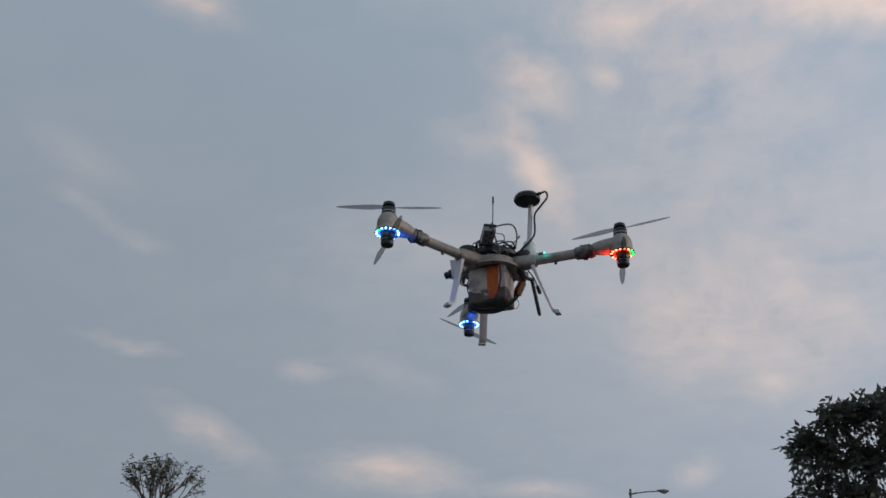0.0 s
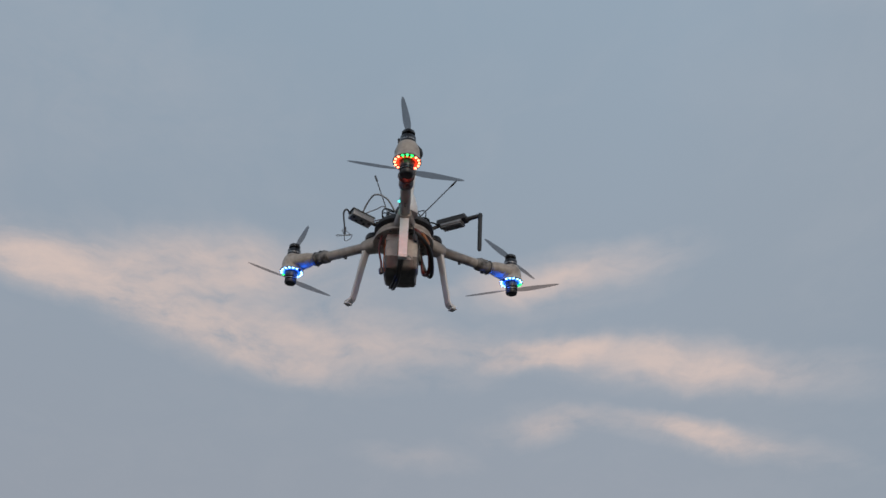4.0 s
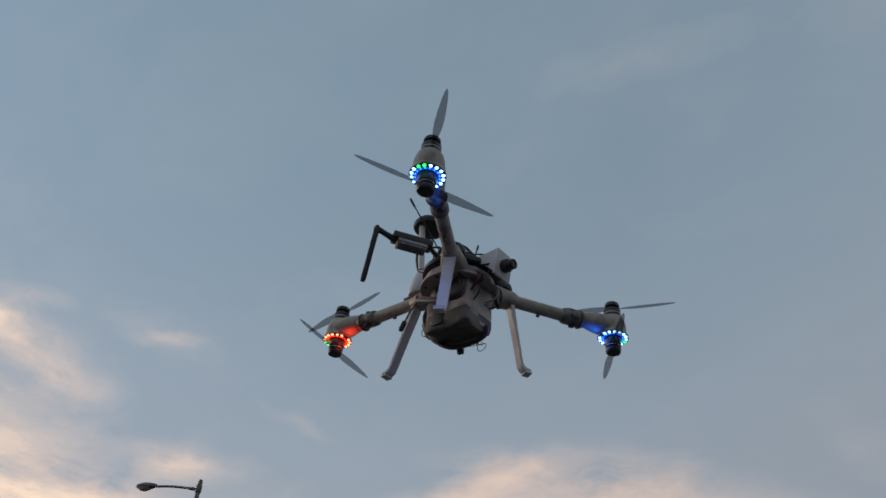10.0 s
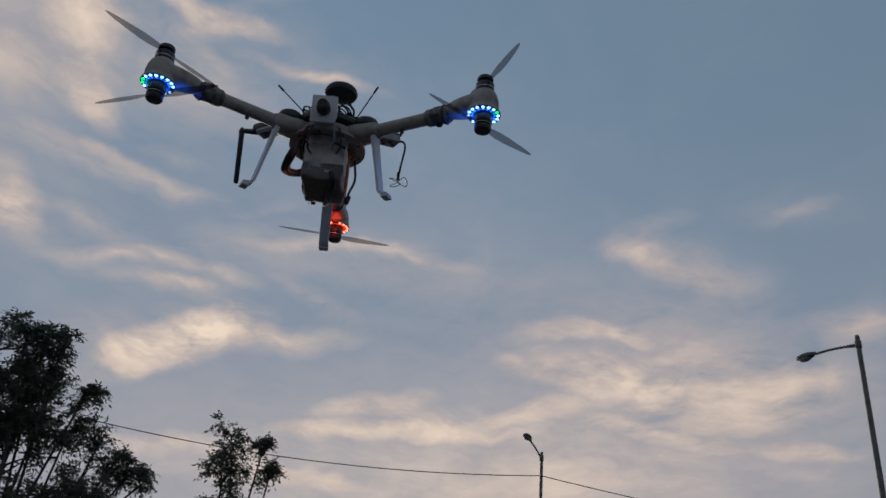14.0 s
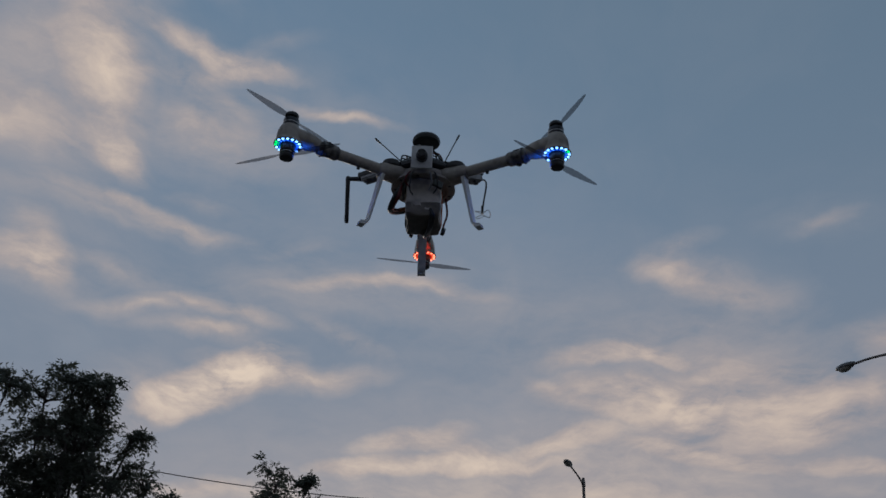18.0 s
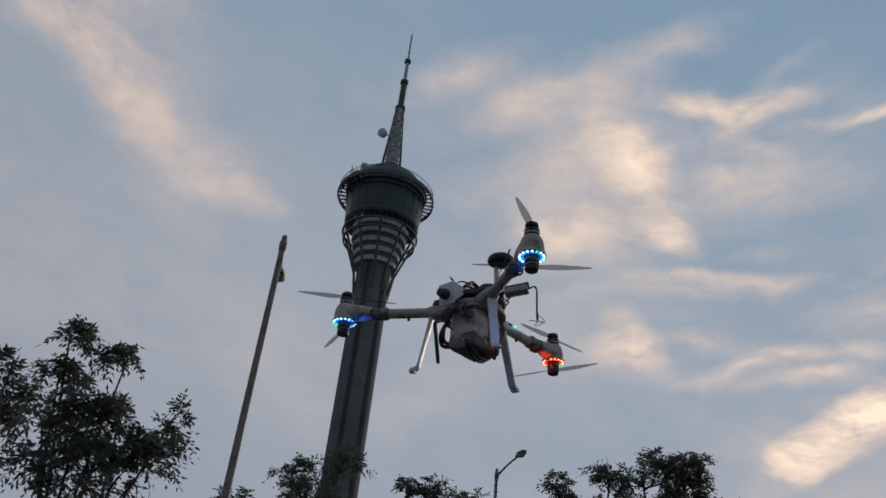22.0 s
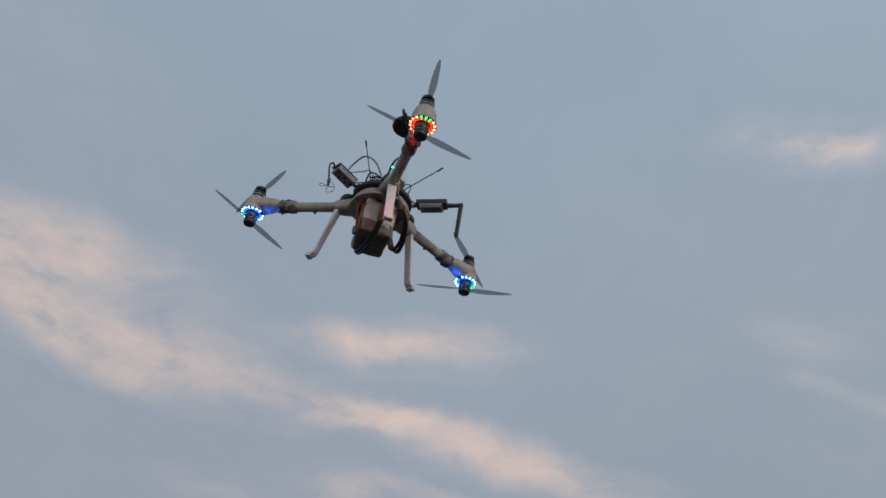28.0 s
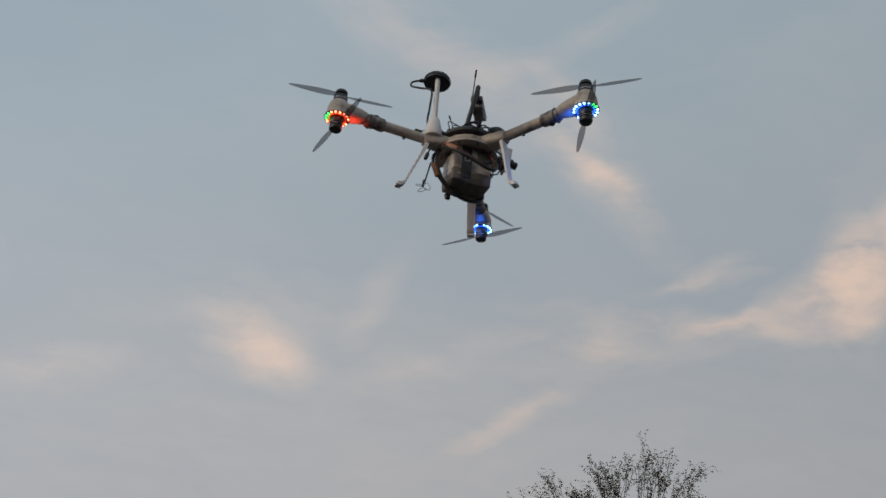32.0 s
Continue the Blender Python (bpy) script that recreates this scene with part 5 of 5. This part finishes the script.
for dx, dz, w, h in ((-0.006, 0.0, 0.002, 0.013), (0.005, 0.004, 0.002, 0.021), (-0.0005, -0.006, 0.012, 0.002), (-0.0005, 0.006, 0.012, 0.002)):
    part("strap_mark", block((w, 0.001, h), (0.012 + dx, 0.0339, -0.043 + dz), None, 0.0003), "leg_plastic", battery)
part("side_board", block((0.03, 0.005, 0.03), (-0.026, 0.036, -0.03), Euler((0.1, 0.2, 0)).to_matrix(), 0.001), "circuit", battery, "dark speed controller board")

# power leads: two heavy ones slung round one flank, one down the other side through an amber connector
for k, (off, low_z, mat) in enumerate(((0.0, 0.0, "red_cable"), (0.007, -0.006, "rubber"))):
    part("power_lead", tube(spline([(0.054, 0.012 - off, -0.011), (0.061, 0.03, -0.022 + low_z), (0.038, 0.051 + off * 0.5, -0.042 + low_z), (0.0, 0.058 + off * 0.7, -0.061 + low_z), (-0.03, 0.055 + off, -0.069 + low_z), (-0.047, 0.046 + off, -0.06), (-0.044, 0.042, -0.035), (-0.03, 0.036, -0.018)], 8), 0.0041, 10), mat, drone)
part("power_lead", tube(spline([(0.057, -0.006, -0.01), (0.074, -0.005, -0.032), (0.07, -0.004, -0.06), (0.05, -0.006, -0.089), (0.018, -0.012, -0.107), (-0.018, -0.02, -0.1085), (-0.042, -0.024, -0.1), (-0.046, -0.02, -0.088)], 8), 0.0033, 8), "rubber", drone)
part("power_lead", tube(spline([(0.06, -0.001, -0.012), (0.07, 0.003, -0.04), (0.06, 0.002, -0.072), (0.044, -0.002, -0.094), (0.014, -0.008, -0.113), (-0.02, -0.015, -0.1135), (-0.046, -0.02, -0.1), (-0.05, -0.018, -0.086)], 8), 0.003, 8), "rubber", drone)
# bare wires and a small board hang between the camera and the battery
for k, (y0, z1, mat) in enumerate(((-0.02, -0.045, "rubber"), (-0.012, -0.038, "grey_cable"), (0.016, -0.05, "rubber"), (0.022, -0.034, "red_cable"))):
    part("wire", tube(spline([(-0.052, y0, -0.004), (-0.068, y0 * 1.3, -0.02), (-0.064, y0 * 1.5, z1), (-0.048, y0 * 1.1, z1 - 0.006)], 6), 0.0014 + 0.0004 * (k % 2), 6), mat, drone)
part("hanging_board", block((0.006, 0.02, 0.016), (-0.058, -0.03, -0.036), Euler((0.3, 0.2, 0.4)).to_matrix(), 0.0012), "circuit", drone, "small dark hanging board")
part("sense_lead", tube(spline([(0.044, 0.012, -0.07), (0.052, 0.022, -0.085), (0.046, 0.024, -0.098), (0.034, 0.02, -0.096)], 6), 0.0006, 5), "rubber", drone, "thin black balance lead")
for p, d, s in (((0.05, 0.043, -0.033), (-0.62, 0.5, -0.5), 0.03), ((0.0665, -0.0045, -0.066), (-0.45, -0.02, -1.0), 0.032)):
    part("connector", block((s, 0.0125, 0.0085), p, along(d), 0.0025), "connector", drone, "amber plastic power connector")
part("plug_end", block((0.011, 0.008, 0.013), (0.022, -0.043, -0.097), Euler((0.2, 0.1, 0.3)).to_matrix(), 0.002), "black_plastic", drone, "black plug hanging beside the battery")
part("plug_lead", tube(spline([(0.03, -0.046, -0.016), (0.034, -0.05, -0.05), (0.026, -0.044, -0.08), (0.022, -0.043, -0.092)], 6), 0.0022, 7), "red_cable", drone)

# positioning puck on its mast
puck_at = own(0.0775, 0.004, 0.168)
mast_foot = Vector((0.084, 0.007, 0.012))
part("mast_base", lathe([(0.0195, 0.004), (0.0205, 0.008), (0.0185, 0.024), (0.0135, 0.044), (0.0108, 0.052), (0.0065, 0.0545)], 24, (mast_foot.x, mast_foot.y, 0)), "leg_plastic", drone)
part("mast", tube([mast_foot + Vector((0, 0.002, 0.03)), puck_at + Vector((0.004, 0.016, -0.007))], 0.0055, 12), "leg_plastic", drone)
puck = part("gps_puck", lathe([(0.012, -0.0085), (0.0262, -0.0085), (0.0292, -0.0065), (0.03, -0.002), (0.0297, 0.003), (0.0272, 0.0068), (0.018, 0.0085), (0.005, 0.009)], 40, puck_at), "puck", drone, "round black positioning puck")
part("puck_rim", lathe([(0.0301, -0.0028), (0.0307, -0.0024), (0.0307, -0.001), (0.0301, -0.0006)], 40, puck_at, cap=False), "black_plastic", puck)
part("puck_plug", block((0.014, 0.008, 0.006), puck_at + Vector((0.03, -0.012, 0.0)), Euler((0, 0, -0.38)).to_matrix(), 0.002), "black_plastic", puck)
part("puck_cable", tube(spline([puck_at + Vector((0.034, -0.014, 0)), puck_at + Vector((0.05, -0.022, -0.004)), puck_at + Vector((0.052, -0.02, -0.018)), puck_at + Vector((0.034, -0.006, -0.028)), puck_at + Vector((0.014, 0.01, -0.04)), puck_at + Vector((0.013, 0.008, -0.085)), (0.094, -0.008, 0.05), (0.07, -0.012, 0.026)], 8), 0.0023, 8), "rubber", puck)

# forward camera in its bracket
eye = own(-0.109, 0.002, -0.009) + Vector((0.006, 0, 0.004))
r = along((-1, 0, -0.12))
bracket = part("camera_bracket", block((0.005, 0.041, 0.048), eye + Vector((0.012, 0, 0.003)), r, 0.0018), "leg_plastic", drone)
for y in (-0.0185, 0.0185):
    bm = bmesh.new()
    q = [eye + Vector((0.012, y, -0.019)), eye + Vector((0.012, y, 0.026)), eye + Vector((0.05, y * 0.9, 0.026)), eye + Vector((0.05, y * 0.9, 0.016))]
    skin(bm, [[p + Vector((0, -0.0014, 0)) for p in q], [p + Vector((0, 0.0014, 0)) for p in q]])
    bmesh.ops.recalc_face_normals(bm, faces=bm.faces)
    part("bracket_cheek", bm, "leg_plastic", bracket)
part("camera_board", block((0.016, 0.03, 0.03), eye + Vector((0.022, 0, 0.002)), r, 0.002), "circuit", bracket, "dark camera board")
face = Matrix((Vector((0, 1, 0)), Vector((0.12, 0, -1)).normalized(), Vector((-1, 0, -0.12)).normalized())).transposed()
lens = part("camera_lens", lathe([(0.0105, -0.014), (0.0112, -0.008), (0.0112, 0.0), (0.0085, 0.002), (0.0085, 0.011), (0.0072, 0.012), (0.0066, 0.0105), (0.0005, 0.010)], 24, eye, face), "black_plastic", bracket, "black camera lens")
part("camera_cable", tube(spline([eye + Vector((0.016, 0.01, 0.006)), eye + Vector((0.03, 0.022, 0.0)), (-0.055, 0.02, 0.01), (-0.035, 0.012, 0.026)], 7), 0.0016, 6), "rubber", drone)

# video sender with its angled stick antenna, on one side
a_in, a_out = own(0.004, 0.078, 0.030), own(0.036, 0.130, 0.030)
stick_top, stick_end = own(0.046, 0.161, 0.036), own(0.067, 0.156, -0.060)
r = along(a_out - a_in)
box_mid = (a_in + a_out) / 2
sender = part("video_sender", block((0.068, 0.024, 0.012), box_mid + Vector((0, 0, 0.004)), r, 0.002), "black_plastic", drone, "black video sender box")
part("heat_sink", block((0.05, 0.023, 0.006), box_mid + Vector((0, 0, -0.005)), r, 0.0008), "steel_box", sender, "grey metal heat sink")
for k in range(6):
    part("heat_fin", block((0.048, 0.0016, 0.003), box_mid + r @ Vector((0, -0.009 + 0.0036 * k, -0.0095)), r, 0.0003), "steel_box", sender)
part("antenna_base", tube([a_out, a_out.lerp(stick_top, 0.5), stick_top], [0.0055, 0.0048, 0.0045], 12), "black_plastic", sender)
part("stick_antenna", tube([stick_top + Vector((0, 0, 0.005)), stick_top, stick_top.lerp(stick_end, 0.1), stick_top.lerp(stick_end, 0.96), stick_end], [0.0035, 0.0052, 0.0046, 0.0044, 0.0034], 12), "rubber", sender, "black rubber stick antenna")
part("sender_lead", tube(spline([a_in, a_in + Vector((-0.006, -0.02, 0.012)), (0.0, 0.035, 0.032)], 6), 0.0018, 6), "rubber", drone)
part("sender_arm", tube([(0.0, 0.05, 0.02), a_in + Vector((0, 0, 0.002))], 0.004, 8), "black_plastic", drone)

# receiver module with its clover antenna, on the other side
v_elbow, clover = own(0.038, -0.128, 0.040), own(0.056, -0.123, -0.031)
m_in, m_out = Vector((0.008, -0.07, 0.026)), v_elbow.lerp(Vector((0.008, -0.07, 0.026)), 0.22)
r = along(m_out - m_in)
mod = (m_in + m_out) / 2
module = part("radio_module", block((0.05, 0.026, 0.013), mod, r, 0.0015), "steel_box", drone, "grey radio module")
part("module_board", block((0.054, 0.027, 0.003), mod + Vector((0, 0, 0.008)), r, 0.0006), "circuit", module)
for k in range(5):
    part("chip", block((0.005, 0.005, 0.002), mod + r @ Vector((-0.018 + 0.009 * k, 0.004 * (-1) ** k, -0.007)), r, 0.0004), "black_plastic", module)
part("antenna_lead", tube(spline([m_out, v_elbow + Vector((0, 0.004, 0.003)), v_elbow + Vector((0.002, -0.001, -0.008)), v_elbow.lerp(clover, 0.6), clover + Vector((0, 0, 0.006))], 7), 0.0019, 6), "rubber", module)
part("clover_stem", tube([clover + Vector((-0.001, 0, 0.02)), clover + Vector((0, 0, 0.004))], 0.0026, 8), "black_plastic", module)
for k in range(3):
    a = radians(120 * k + 20)
    d, s = Vector((math.cos(a), math.sin(a), 0)), Vector((-math.sin(a), math.cos(a), 0))
    part("clover_leaf", tube(spline([clover, clover + d * 0.012 + s * 0.009 + Vector((0, 0, -0.003)), clover + d * 0.017 + Vector((0, 0, 0.0)), clover + d * 0.012 - s * 0.009 + Vector((0, 0, 0.005)), clover + Vector((0, 0, 0.001))], 6), 0.0007, 5), "steel_box", module, "bent wire clover antenna lobe")
part("module_arm", tube([(0.004, -0.045, 0.02), m_in + Vector((0, 0, 0.002))], 0.004, 8), "black_plastic", drone)
part("module_cable", tube(spline([mod + Vector((0, 0, 0.008)), (0.04, -0.082, 0.056), own(0.063, -0.064, 0.067), (0.07, -0.04, 0.052), (0.06, -0.02, 0.026)], 8), 0.0019, 8), "grey_cable", drone, "thin grey cable loop")
part("module_cable", tube(spline([mod + Vector((0.008, 0.006, 0.008)), (0.03, -0.062, 0.05), (0.042, -0.045, 0.05), (0.036, -0.03, 0.028)], 8), 0.0012, 6), "grey_cable", drone)

# whip antennas and the status light on one arm
for tip, root in (((0.029, 0.111, 0.132), (0.012, 0.022, 0.034)), ((0.019, -0.068, 0.144), (0.01, -0.03, 0.034))):
    p, q = Vector(root), own(*tip)
    whip = part("whip_antenna", tube([p, p.lerp(q, 0.5), q], [0.0012, 0.0012, 0.0012], 6), "rubber", drone)
    part("whip_tip", tube([p.lerp(q, 0.86), p.lerp(q, 0.88), p.lerp(q, 0.99), q], [0.0013, 0.0021, 0.0021, 0.0013], 8), "black_plastic", whip)
light = part("status_board", block((0.016, 0.012, 0.004), (0.116, 0.0, 0.0135), None, 0.0008), "circuit", drone, "small status light board")
part("status_led", lathe([(0.0008, -0.001), (0.0024, 0.0), (0.0023, 0.0018), (0.0008, 0.0024)], 10, (0.124, -0.0125, 0.008)), "status_teal", light, "lit teal status LED")
glint = bpy.data.lights.new("status_glow", "POINT")
glint.energy, glint.shadow_soft_size, glint.color = 0.004, 0.003, (0.02, 0.8, 0.75)
glint_ob = new("status_glow", glint)
glint_ob.parent, glint_ob.location = drone, (0.126, -0.019, 0.006)
part("status_wire", tube(spline([(0.108, 0.002, 0.0155), (0.095, 0.006, 0.022), (0.075, 0.012, 0.022), (0.056, 0.012, 0.022)], 6), 0.0012, 6), "rubber", drone)
part("hanging_plug", tube(spline([(0.078, 0.014, -0.014), (0.088, 0.019, -0.03), (0.096, 0.022, -0.052)], 5), 0.0015, 6), "rubber", drone)
part("plug", tube([(0.0955, 0.022, -0.051), (0.096, 0.0222, -0.053), (0.1, 0.0245, -0.067), (0.1008, 0.025, -0.07)], [0.0022, 0.0044, 0.0044, 0.003], 10), "black_plastic", drone, "black hanging plug")
